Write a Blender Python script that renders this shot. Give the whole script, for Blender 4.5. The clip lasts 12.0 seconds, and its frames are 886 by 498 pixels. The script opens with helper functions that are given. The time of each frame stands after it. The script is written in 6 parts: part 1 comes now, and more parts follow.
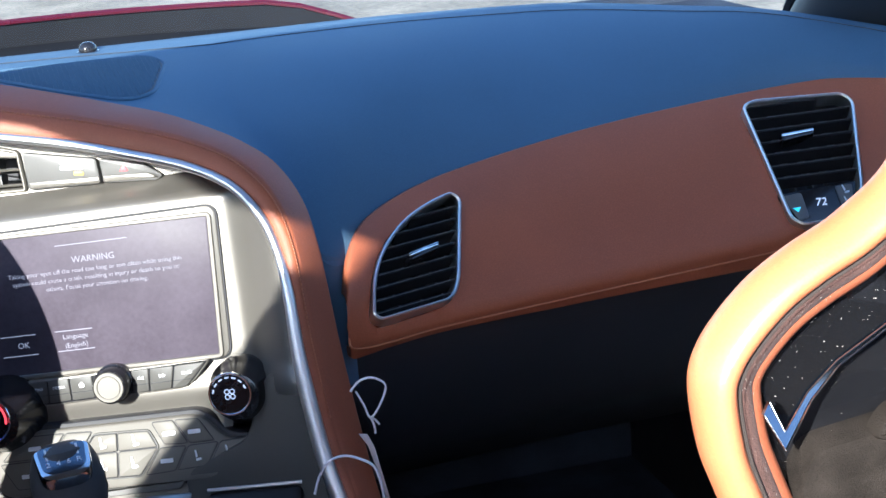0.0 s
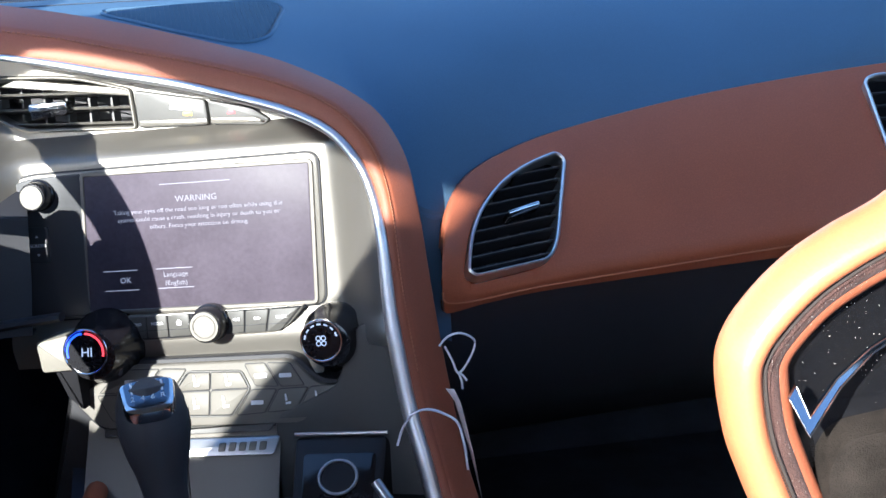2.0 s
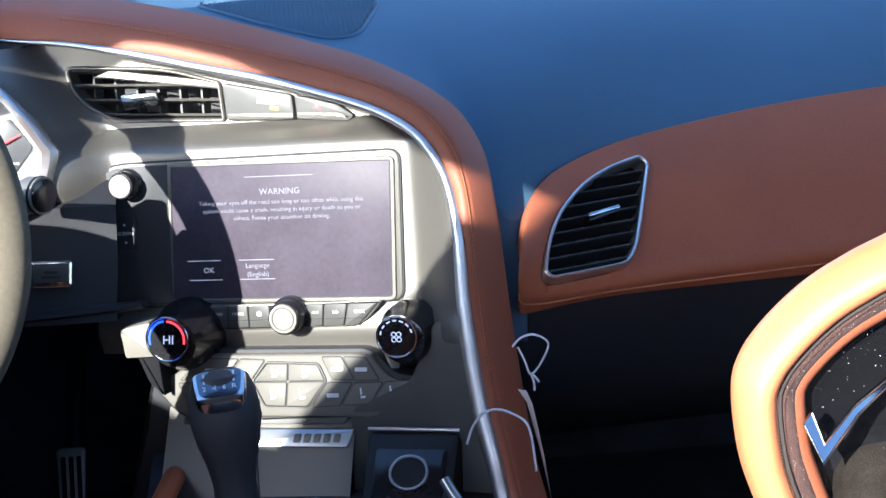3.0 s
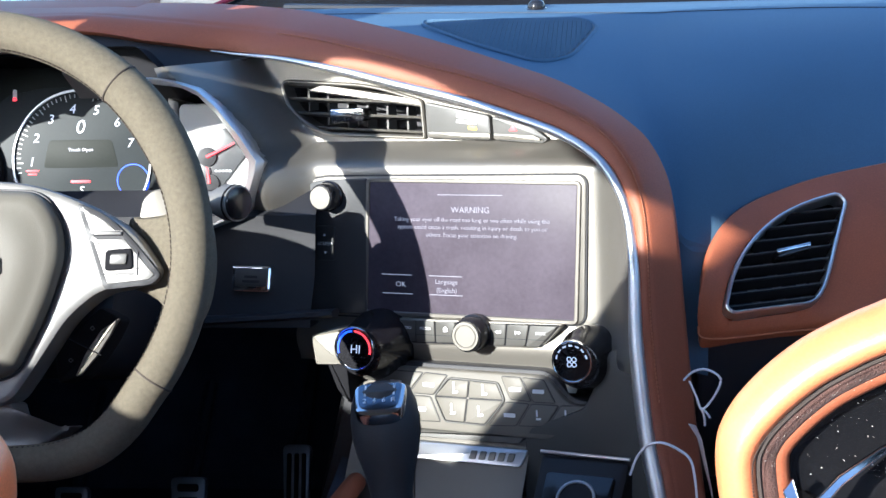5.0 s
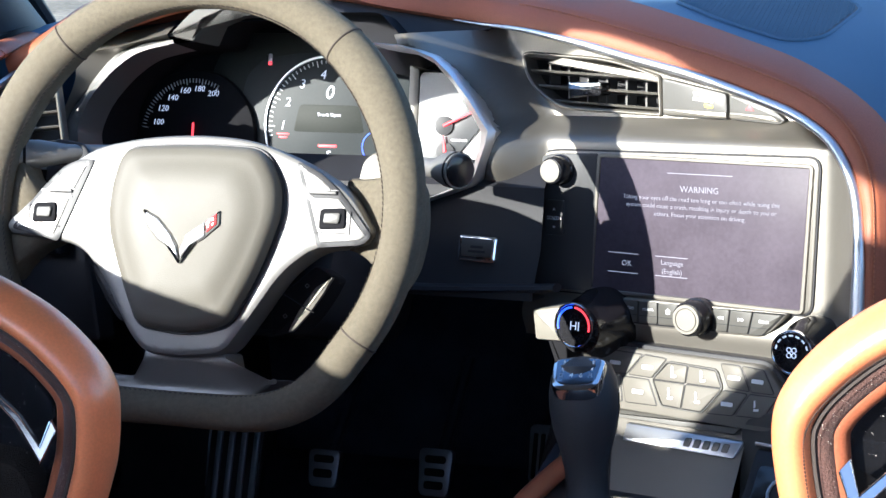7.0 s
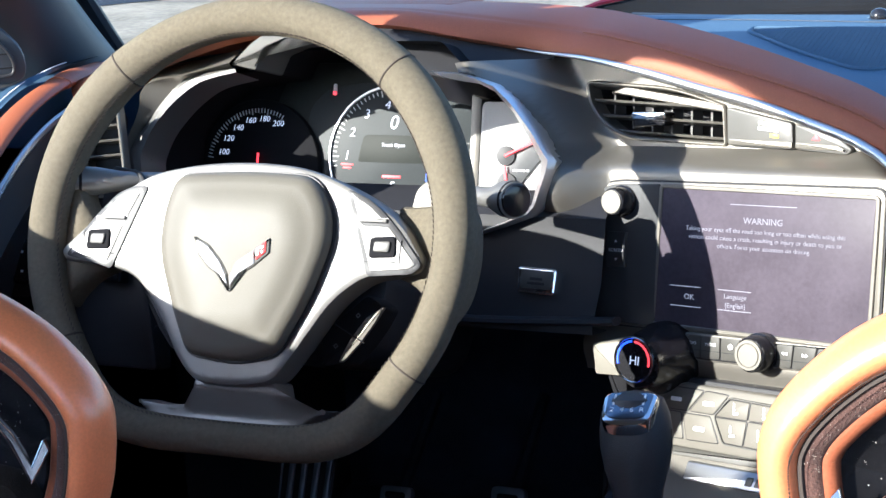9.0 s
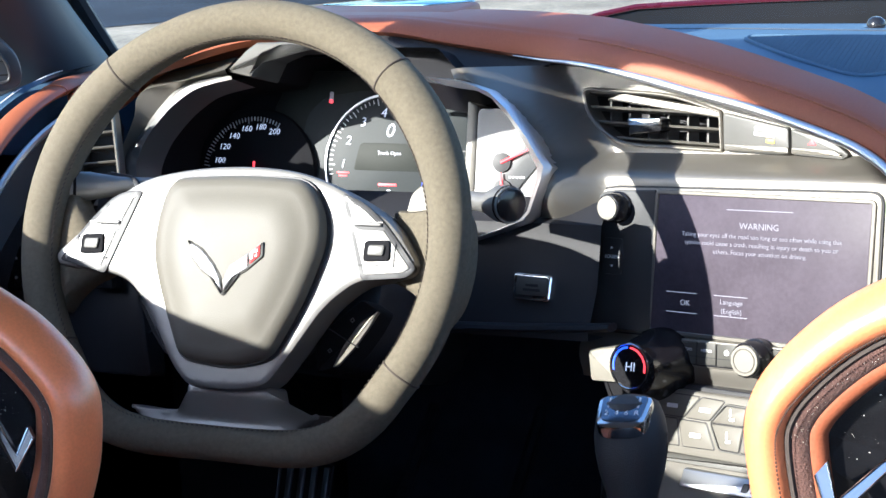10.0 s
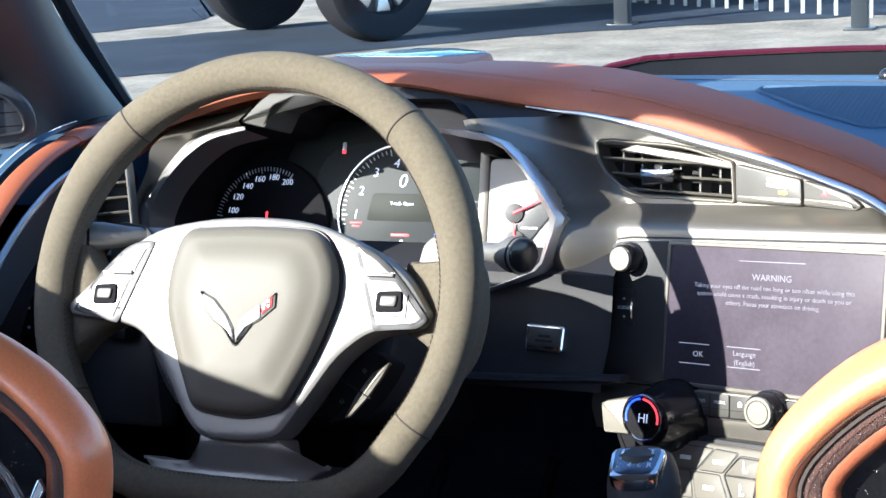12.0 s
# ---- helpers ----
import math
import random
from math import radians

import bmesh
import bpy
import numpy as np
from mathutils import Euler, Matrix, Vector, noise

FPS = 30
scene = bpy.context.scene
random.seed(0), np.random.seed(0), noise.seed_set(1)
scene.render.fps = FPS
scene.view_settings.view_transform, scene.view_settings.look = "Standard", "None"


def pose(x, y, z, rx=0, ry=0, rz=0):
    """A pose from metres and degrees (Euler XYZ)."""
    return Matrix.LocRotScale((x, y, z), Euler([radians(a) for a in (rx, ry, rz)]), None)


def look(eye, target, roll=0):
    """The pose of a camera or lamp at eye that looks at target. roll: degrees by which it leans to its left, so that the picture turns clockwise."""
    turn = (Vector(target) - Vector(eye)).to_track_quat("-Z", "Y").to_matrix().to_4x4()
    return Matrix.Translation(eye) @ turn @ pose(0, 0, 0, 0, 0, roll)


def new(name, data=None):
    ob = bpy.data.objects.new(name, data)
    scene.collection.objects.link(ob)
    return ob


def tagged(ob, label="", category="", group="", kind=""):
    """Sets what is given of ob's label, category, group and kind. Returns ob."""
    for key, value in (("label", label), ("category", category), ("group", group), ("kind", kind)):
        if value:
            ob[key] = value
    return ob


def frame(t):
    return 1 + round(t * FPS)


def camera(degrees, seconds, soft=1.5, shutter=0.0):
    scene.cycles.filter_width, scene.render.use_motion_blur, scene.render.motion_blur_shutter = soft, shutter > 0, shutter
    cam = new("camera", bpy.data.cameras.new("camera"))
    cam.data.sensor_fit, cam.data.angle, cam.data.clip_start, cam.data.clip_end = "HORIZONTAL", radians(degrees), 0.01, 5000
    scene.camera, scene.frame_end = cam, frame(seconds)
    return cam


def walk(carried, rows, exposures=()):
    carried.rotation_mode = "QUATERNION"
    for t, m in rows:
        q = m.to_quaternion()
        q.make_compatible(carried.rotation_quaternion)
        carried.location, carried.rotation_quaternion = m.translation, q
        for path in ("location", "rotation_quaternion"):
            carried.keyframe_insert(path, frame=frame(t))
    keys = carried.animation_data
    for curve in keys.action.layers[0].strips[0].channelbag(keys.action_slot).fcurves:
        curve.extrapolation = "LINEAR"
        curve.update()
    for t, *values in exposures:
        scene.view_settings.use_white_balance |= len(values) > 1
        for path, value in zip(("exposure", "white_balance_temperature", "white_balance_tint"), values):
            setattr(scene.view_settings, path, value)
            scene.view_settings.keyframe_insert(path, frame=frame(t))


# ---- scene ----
cam = camera(29.92, 12.0)
PATH = [
    (0, (-0.0701, -1.0691, 1.0529), (0.4087, 0.6389, 0.5362), -4.10),
    (0.5, (-0.0709, -1.0688, 1.0447), (0.3943, 0.6422, 0.5254), -3.69),
    (1, (-0.0593, -1.0695, 1.0506), (0.3618, 0.6501, 0.5221), -3.39),
    (1.5, (-0.0475, -1.0699, 1.0474), (0.3204, 0.6587, 0.5085), -2.94),
    (2, (-0.0272, -1.0733, 1.0512), (0.2794, 0.6616, 0.4947), -2.47),
    (2.5, (-0.0084, -1.0778, 1.0578), (0.2322, 0.6661, 0.4968), -2.26),
    (3, (0.0066, -1.0812, 1.0596), (0.1770, 0.6700, 0.4961), -2.00),
    (5, (0.1185, -1.0867, 1.0676), (-0.0751, 0.6696, 0.5274), -2.25),
    (5.5, (0.1539, -1.0834, 1.0645), (-0.1432, 0.6593, 0.5276), -2.31),
    (6, (0.1832, -1.0728, 1.0586), (-0.2105, 0.6534, 0.5305), -2.51),
    (6.5, (0.1958, -1.0651, 1.0510), (-0.2798, 0.6433, 0.5326), -2.59),
    (7, (0.2044, -1.0558, 1.0420), (-0.3567, 0.6229, 0.5123), -2.51),
    (7.5, (0.2154, -1.0480, 1.0390), (-0.4188, 0.6051, 0.5109), -2.75),
    (9.5, (0.2383, -1.0204, 1.0159), (-0.4415, 0.6342, 0.5535), -2.96),
    (10, (0.2397, -1.0213, 1.0090), (-0.4414, 0.6358, 0.5573), -2.96),
    (10.5, (0.2424, -1.0210, 1.0090), (-0.4382, 0.6374, 0.5619), -3.04),
    (11, (0.2429, -1.0208, 1.0103), (-0.4417, 0.6369, 0.5659), -2.99),
    (11.5, (0.2421, -1.0207, 1.0094), (-0.4466, 0.6404, 0.5852), -2.88),
    (12, (0.2403, -1.0208, 1.0104), (-0.4566, 0.6433, 0.6123), -2.96),
]
walk(cam, [(t, look(eye, target, roll)) for t, eye, target, roll in PATH], [(0.0, 1.84, 5100, 10), (2.5, 1.94, 5100, 10), (5.5, 1.80, 5150, 10), (7.5, 1.94, 5250, 10), (12.0, 1.90, 5250, 10)])

# ---- light ----
SUN_WAY = Vector((0.62, 0.78, -0.41)).normalized()
world = bpy.data.worlds.new("sky")
scene.world = world
world.use_nodes = True
_sky = world.node_tree.nodes.new("ShaderNodeTexSky")
_sky.sky_type, _sky.sun_disc = "NISHITA", False
_sky.sun_elevation = math.asin(-SUN_WAY.z)
_sky.sun_rotation = math.atan2(-SUN_WAY.x, -SUN_WAY.y)
world.node_tree.links.new(_sky.outputs[0], world.node_tree.nodes["Background"].inputs[0])
world.node_tree.nodes["Background"].inputs[1].default_value = 0.135
sun = new("sun", bpy.data.lights.new("sun", "SUN"))
sun.data.energy, sun.data.angle, sun.data.color = 5.0, radians(0.5), (1.0, 0.86, 0.64)
sun.matrix_world = look((-6, -8, 5), Vector((-6, -8, 5)) + SUN_WAY)


# ---- materials ----
def mat(name, base, rough=0.5, metal=0.0, vary=0.15, big=6.0, fine=400.0, bump=0.1, depth=0.0004, spec=0.5, glow=None,
        power=1.0, sheen=0.0, coat=0.0, rough_vary=0.1, cells=False):
    """A surface with stains at one scale, grain at another, and fine relief."""
    m = bpy.data.materials.new(name)
    m.use_nodes = True
    nt = m.node_tree
    b = nt.nodes["Principled BSDF"]
    def node(kind, **kw):
        n = nt.nodes.new(kind)
        for k, v in kw.items():
            n.inputs[k].default_value = v
        return n
    tc = nt.nodes.new("ShaderNodeTexCoord")
    n1 = node("ShaderNodeTexNoise", Scale=big, Detail=5.0, Roughness=0.6)
    if cells:
        n2 = node("ShaderNodeTexVoronoi", Scale=fine)
    else:
        n2 = node("ShaderNodeTexNoise", Scale=fine, Detail=3.0)
    for n in (n1, n2):
        nt.links.new(tc.outputs["Object"], n.inputs["Vector"])
    mix = nt.nodes.new("ShaderNodeMath")
    mix.operation = "ADD"
    nt.links.new(n1.outputs[0], mix.inputs[0])
    half = nt.nodes.new("ShaderNodeMath")
    half.operation, half.inputs[1].default_value = "MULTIPLY", 0.5
    nt.links.new(n2.outputs[0], half.inputs[0])
    nt.links.new(half.outputs[0], mix.inputs[1])
    ramp = nt.nodes.new("ShaderNodeValToRGB")
    lo, hi = [max(0.0, c * (1 - vary)) for c in base], [min(1.0, c * (1 + vary)) for c in base]
    ramp.color_ramp.elements[0].position, ramp.color_ramp.elements[1].position = 0.45, 1.0
    ramp.color_ramp.elements[0].color, ramp.color_ramp.elements[1].color = (*lo, 1), (*hi, 1)
    nt.links.new(mix.outputs[0], ramp.inputs[0])
    nt.links.new(ramp.outputs[0], b.inputs["Base Color"])
    rr = node("ShaderNodeMapRange")
    rr.inputs[3].default_value, rr.inputs[4].default_value = max(0.02, rough - rough_vary), min(1.0, rough + rough_vary)
    nt.links.new(n1.outputs[0], rr.inputs[0])
    nt.links.new(rr.outputs[0], b.inputs["Roughness"])
    b.inputs["Metallic"].default_value = metal
    b.inputs["Specular IOR Level"].default_value = spec
    b.inputs["Sheen Weight"].default_value = sheen
    b.inputs["Coat Weight"].default_value = coat
    if bump:
        bp = node("ShaderNodeBump", Strength=bump, Distance=depth)
        nt.links.new(n2.outputs[0], bp.inputs["Height"])
        nt.links.new(bp.outputs[0], b.inputs["Normal"])
    if glow:
        b.inputs["Emission Color"].default_value = (*glow, 1)
        b.inputs["Emission Strength"].default_value = power
    return m


LEATHER = mat("brown_leather", (0.275, 0.084, 0.039), 0.50, vary=0.12, big=9, fine=900, bump=0.15, depth=0.0004, cells=True, spec=0.35)
LEATHER_SEAT = mat("tan_seat_leather", (0.80, 0.252, 0.100), 0.34, vary=0.08, big=9, fine=800, bump=0.12, depth=0.0005, cells=True, spec=0.9)
SUEDE = mat("brown_suede", (0.075, 0.036, 0.028), 0.95, vary=0.5, big=60, fine=1400, bump=0.6, depth=0.001, sheen=0.1)
# black vinyl with the blue sky reflection put into its base colour
VINYL = mat("sky_tinted_vinyl", (0.054, 0.100, 0.160), 0.60, vary=0.12, big=5, fine=1100, bump=0.2, depth=0.0003, cells=True, spec=0.25)
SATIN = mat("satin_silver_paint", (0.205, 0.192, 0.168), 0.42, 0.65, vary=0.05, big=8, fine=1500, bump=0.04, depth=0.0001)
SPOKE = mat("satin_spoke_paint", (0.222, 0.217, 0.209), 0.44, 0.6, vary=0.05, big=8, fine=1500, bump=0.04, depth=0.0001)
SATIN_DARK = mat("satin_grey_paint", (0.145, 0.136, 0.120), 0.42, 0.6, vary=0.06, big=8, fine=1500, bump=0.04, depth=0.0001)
BLACK = mat("black_plastic", (0.020, 0.020, 0.023), 0.45, vary=0.25, big=12, fine=1300, bump=0.12, depth=0.0002, spec=0.3)
GLOSS = mat("gloss_black_plastic", (0.012, 0.012, 0.014), 0.16, vary=0.3, big=15, fine=600, bump=0.02, depth=0.0001)
CLIMATE = mat("pale_grey_key_plastic", (0.130, 0.121, 0.103), 0.5, 0.0, vary=0.06, big=20, fine=1200, bump=0.06, depth=0.0001, spec=0.3)
BUTTON = mat("grey_button_plastic", (0.095, 0.093, 0.088), 0.45, vary=0.12, big=20, fine=1200, bump=0.08, depth=0.0001)
RIM = mat("satin_chrome", (0.72, 0.72, 0.72), 0.42, 1.0, vary=0.04, big=12, fine=700, bump=0.02, depth=0.0001, rough_vary=0.05)
CHROME = mat("chrome", (0.78, 0.79, 0.80), 0.13, 1.0, vary=0.04, big=12, fine=700, bump=0.02, depth=0.0001, rough_vary=0.05)
ALU = mat("brushed_aluminium", (0.55, 0.56, 0.58), 0.33, 0.9, vary=0.08, big=14, fine=1400, bump=0.06, depth=0.0001)
ALCANTARA = mat("grey_suede_wrap", (0.140, 0.122, 0.090), 0.95, vary=0.18, big=300, fine=2400, bump=1.0, depth=0.0008, spec=0.2)
AIRBAG = mat("grey_padded_vinyl", (0.112, 0.104, 0.086), 0.55, vary=0.06, big=10, fine=1300, bump=0.2, depth=0.0003, cells=True, spec=0.4)
CARPET = mat("black_carpet", (0.034, 0.041, 0.058), 1.0, vary=0.4, big=15, fine=900, bump=0.5, depth=0.001, spec=0.1)
GLASS_DARK = mat("dusty_display_glass", (0.066, 0.056, 0.072), 0.42, vary=0.22, big=22, fine=300, bump=0.01, depth=0.0001, spec=0.12)
GAUGE = mat("gauge_face", (0.05, 0.052, 0.055), 0.4, vary=0.15, big=12, fine=500, bump=0.02, depth=0.0001)
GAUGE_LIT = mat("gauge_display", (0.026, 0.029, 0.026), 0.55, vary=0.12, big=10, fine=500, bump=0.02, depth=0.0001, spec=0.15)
WHITE_PRINT = mat("white_print", (0.75, 0.76, 0.78), 0.5, vary=0.03, bump=0)
SCREEN_TEXT = mat("lit_screen_text", (0.14, 0.13, 0.15), 0.5, vary=0.02, bump=0, glow=(0.74, 0.74, 0.82), power=0.14)
LIT_WHITE = mat("lit_white_legend", (0.5, 0.5, 0.52), 0.5, vary=0.02, bump=0, glow=(0.8, 0.85, 1.0), power=0.2)
LIT_RED = mat("lit_red_legend", (0.6, 0.05, 0.05), 0.5, vary=0.02, bump=0, glow=(1.0, 0.05, 0.06), power=0.6)
LIT_BLUE = mat("lit_blue_legend", (0.05, 0.1, 0.6), 0.5, vary=0.02, bump=0, glow=(0.05, 0.12, 1.0), power=0.6)
LIT_AMBER = mat("lit_amber_legend", (0.7, 0.45, 0.05), 0.5, vary=0.02, bump=0, glow=(1.0, 0.6, 0.03), power=0.5)
LIT_CYAN = mat("lit_cyan_legend", (0.1, 0.4, 0.5), 0.5, vary=0.02, bump=0, glow=(0.1, 0.6, 0.8), power=0.35)
RED_PAINT = mat("crimson_car_paint", (0.055, 0.004, 0.012), 0.3, vary=0.05, big=4, fine=800, bump=0.01, coat=0.2)
RED_TRIM = mat("red_emblem_enamel", (0.6, 0.05, 0.05), 0.3, vary=0.05, bump=0)
THREAD = mat("tan_thread", (0.36, 0.13, 0.06), 0.8, vary=0.1, bump=0.1)
THREAD_DARK = mat("dark_thread", (0.05, 0.038, 0.032), 0.8, vary=0.1, bump=0.1)
KEY = mat("mid_grey_key_plastic", (0.068, 0.066, 0.060), 0.48, 0.0, vary=0.08, big=20, fine=1200, bump=0.06, depth=0.0001, spec=0.3)
KNOB_FACE = mat("brushed_knob_face", (0.20, 0.188, 0.160), 0.5, 0.0, vary=0.06, big=20, fine=1200, bump=0.06, depth=0.0001, spec=0.3)
PAD = mat("charcoal_pad_plastic", (0.040, 0.041, 0.044), 0.5, vary=0.1, big=14, fine=1300, bump=0.1, depth=0.0002, spec=0.3)
DUST = mat("pale_dust", (0.62, 0.58, 0.52), 0.9, vary=0.2, bump=0)
PICKET = mat("weathered_steel", (0.36, 0.38, 0.40), 0.55, 0.4, vary=0.15, big=5, fine=80, bump=0.05)
KNOB_LEATHER = mat("black_knob_leather", (0.030, 0.031, 0.034), 0.5, vary=0.15, big=20, fine=1200, bump=0.3, depth=0.0004, cells=True)
EMBLEM = mat("bright_emblem_metal", (0.66, 0.67, 0.69), 0.26, 0.9, vary=0.05, bump=0)
FELT = mat("brown_grey_felt", (0.022, 0.018, 0.015), 1.0, vary=0.55, big=70, fine=1500, bump=0.6, depth=0.001, spec=0.1)
PILLAR = mat("charcoal_pillar_cloth", (0.020, 0.025, 0.034), 0.5, vary=0.2, big=8, fine=900, bump=0.2, depth=0.0004, spec=0.6)
GAUGE_SUNLIT = mat("sunlit_gauge_face", (0.36, 0.36, 0.35), 0.5, vary=0.04, bump=0)
SMOKED = mat("smoked_chrome", (0.20, 0.23, 0.28), 0.20, 1.0, vary=0.1, big=30, fine=700, bump=0.02, depth=0.0001)
LCD = mat("lcd_glass", (0.030, 0.035, 0.037), 0.5, vary=0.10, big=14, fine=500, bump=0.02, depth=0.0001, spec=0.2)
PEDAL = mat("dull_pedal_metal", (0.22, 0.23, 0.25), 0.42, 0.7, vary=0.15, big=20, fine=900, bump=0.08, depth=0.0001)
# cyan metallic base paints the sky's reflection into the glass
HUD = mat("sky_tinted_display_window", (0.34, 0.56, 0.62), 0.12, 0.8, vary=0.05, bump=0)
MATT = mat("matt_black_plastic", (0.012, 0.012, 0.014), 0.85, vary=0.25, big=12, fine=1300, bump=0.1, depth=0.0002, spec=0.1)
CORD = mat("white_cord", (0.72, 0.72, 0.76), 0.7, vary=0.08, fine=900, bump=0.3)
RUBBER = mat("tyre_rubber", (0.010, 0.010, 0.012), 0.8, vary=0.3, big=6, fine=60, bump=0.3, depth=0.004, spec=0.2)
TRUCK = mat("dark_truck_paint", (0.02, 0.024, 0.03), 0.35, vary=0.1, big=2, fine=100, bump=0.02)
ASPHALT = mat("pale_worn_asphalt", (0.235, 0.205, 0.160), 0.9, vary=0.55, big=2.2, fine=30, bump=0.5, depth=0.01, spec=0.2)
# asphalt colour darkened and blued to stand for shadow lying on the ground
GROUND_SHADE = mat("shade_on_asphalt", (0.030, 0.037, 0.050), 0.9, vary=0.40, big=1.6, fine=40, bump=0.5, depth=0.008, spec=0.1)
HEADLINER = mat("grey_headliner", (0.12, 0.12, 0.125), 0.95, vary=0.1, big=5, fine=500, bump=0.3)


def glass_mat():
    m = bpy.data.materials.new("clear_windshield_glass")
    m.use_nodes = True
    nt = m.node_tree
    nt.nodes.remove(nt.nodes["Principled BSDF"])
    tr, gl, mix = (nt.nodes.new(k) for k in ("ShaderNodeBsdfTransparent", "ShaderNodeBsdfGlossy", "ShaderNodeMixShader"))
    tr.inputs[0].default_value = (0.88, 0.93, 0.95, 1)
    gl.inputs["Roughness"].default_value = 0.02
    mix.inputs[0].default_value = 0.03
    nt.links.new(tr.outputs[0], mix.inputs[1])
    nt.links.new(gl.outputs[0], mix.inputs[2])
    nt.links.new(mix.outputs[0], nt.nodes["Material Output"].inputs[0])
    return m


CLEAR = glass_mat()


# ---- shaping helpers ----
def part(name, bm, material, parent=None, label="", m=None, smooth=True):
    """Links a bmesh as one mesh object under a thing or a part."""
    me = bpy.data.meshes.new(name)
    bmesh.ops.recalc_face_normals(bm, faces=bm.faces)
    bm.to_mesh(me)
    bm.free()
    me.materials.append(material)
    if smooth:
        me.shade_smooth()
        me.set_sharp_from_angle(angle=radians(38))
    ob = new(name, me)
    if parent is not None:
        ob.parent = parent
    if m is not None:
        ob.matrix_local = m
    if label:
        ob["label"] = label
    return ob


def thing(name, m, label, category, group="", kind=""):
    ob = new(name)
    ob.empty_display_size = 0.02
    ob.matrix_world = m
    return tagged(ob, label, category, group, kind)


def axes(o, x, v):
    """A frame at o with its first axis along x and its second near v."""
    x = Vector(x).normalized()
    v = Vector(v)
    v = (v - x * v.dot(x)).normalized()
    n = x.cross(v)
    return Matrix(((x.x, v.x, n.x, o[0]), (x.y, v.y, n.y, o[1]), (x.z, v.z, n.z, o[2]), (0, 0, 0, 1)))


def spline(pts, n=6, closed=False):
    """A smooth curve through points of any dimension."""
    p = [Vector(q) for q in pts]
    k, out = len(p), []
    for i in range(k if closed else k - 1):
        if closed:
            a, b, c, d = p[i - 1], p[i], p[(i + 1) % k], p[(i + 2) % k]
        else:
            a, b, c, d = p[max(i - 1, 0)], p[i], p[i + 1], p[min(i + 2, k - 1)]
        for j in range(n):
            t = j / n
            out.append(0.5 * (2 * b + (c - a) * t + (2 * a - 5 * b + 4 * c - d) * t * t + (3 * b - a - 3 * c + d) * t ** 3))
    if not closed:
        out.append(p[-1])
    return out


def rounded(pts, r=0.004, n=4):
    """A closed outline with rounded corners; a point may carry its own radius third."""
    p = [Vector(q[:2]) for q in pts]
    out = []
    for i, q in enumerate(pts):
        rad = q[2] if len(q) > 2 else r
        a, b, c = p[i - 1], p[i], p[(i + 1) % len(p)]
        d1, d2 = (a - b), (c - b)
        k = min(rad, d1.length * 0.48, d2.length * 0.48)
        s, e = b + d1.normalized() * k, b + d2.normalized() * k
        for j in range(n + 1):
            t = j / n
            out.append((1 - t) ** 2 * s + 2 * t * (1 - t) * b + t * t * e)
    return out


def inset(loop, w):
    """The closed outline moved inwards by w."""
    area = sum(loop[i - 1].x * loop[i].y - loop[i].x * loop[i - 1].y for i in range(len(loop)))
    s, k, out = (1 if area > 0 else -1), len(loop), []
    for i in range(k):
        a = loop[i] - loop[i - 1]
        j = 1
        while a.length < 1e-7:
            j += 1
            a = loop[i] - loop[i - j]
        b = loop[(i + 1) % k] - loop[i]
        j = 1
        while b.length < 1e-7:
            j += 1
            b = loop[(i + j) % k] - loop[i]
        na, nb = Vector((-a.y, a.x)).normalized(), Vector((-b.y, b.x)).normalized()
        n = na + nb
        n = n.normalized() / max(0.5, n.normalized().dot(na)) if n.length > 1e-6 else na
        out.append(loop[i] + n * w * s)
    return out


def skin(bm, loops, closed=True, cap0=False, cap1=False):
    """Joins loops of equal length, given as 3D points."""
    rows = [[bm.verts.new(p) for p in l] for l in loops]
    k = len(rows[0])
    for a, b in zip(rows, rows[1:]):
        for i in range(k if closed else k - 1):
            j = (i + 1) % k
            try:
                bm.faces.new((a[i], a[j], b[j], b[i]))
            except ValueError:
                pass
    if cap0:
        bm.faces.new(rows[0][::-1])
    if cap1:
        bm.faces.new(rows[-1])
    return rows


def flat(loop, d, f=None):
    return [Vector((p.x, p.y, d + (f(p.x, p.y) if f else 0.0))) for p in loop]


def prism(loop, d0, d1, bev=0.001, bm=None, f=None):
    """A plate from d0 to d1 with a softened front edge; f adds a depth by place."""
    bm = bm or bmesh.new()
    skin(bm, [flat(loop, d0, f), flat(loop, d1 - bev, f), flat(inset(loop, bev * 0.3), d1 - bev * 0.3, f), flat(inset(loop, bev), d1, f)], cap0=True, cap1=True)
    return bm


def plate(loop, d0, d1, bev, f, step=0.007):
    """A plate whose broad front follows the depth f, with an even inner mesh."""
    bm = bmesh.new()
    L = [flat(loop, d0), flat(loop, d1 - bev), flat(inset(loop, bev * 0.3), d1 - bev * 0.3), flat(inset(loop, bev), d1)]
    rows = skin(bm, L, cap0=True)
    front = bm.faces.new(rows[-1])
    faces = bmesh.ops.triangulate(bm, faces=[front])["faces"]
    for _ in range(5):
        have = set(faces)
        long_ = [e for e in {e for q in faces for e in q.edges} if e.calc_length() > step and len(e.link_faces) == 2 and all(g in have for g in e.link_faces)]
        if not long_:
            break
        bmesh.ops.subdivide_edges(bm, edges=long_, cuts=1)
        faces = [q for q in bm.faces if all(abs(v.co.z - d1) < 1e-7 for v in q.verts)]
        bmesh.ops.triangulate(bm, faces=[q for q in faces if len(q.verts) > 3])
        faces = [q for q in bm.faces if all(abs(v.co.z - d1) < 1e-7 for v in q.verts)]
    for v in bm.verts:
        v.co.z += f(v.co.x, v.co.y)
    return bm


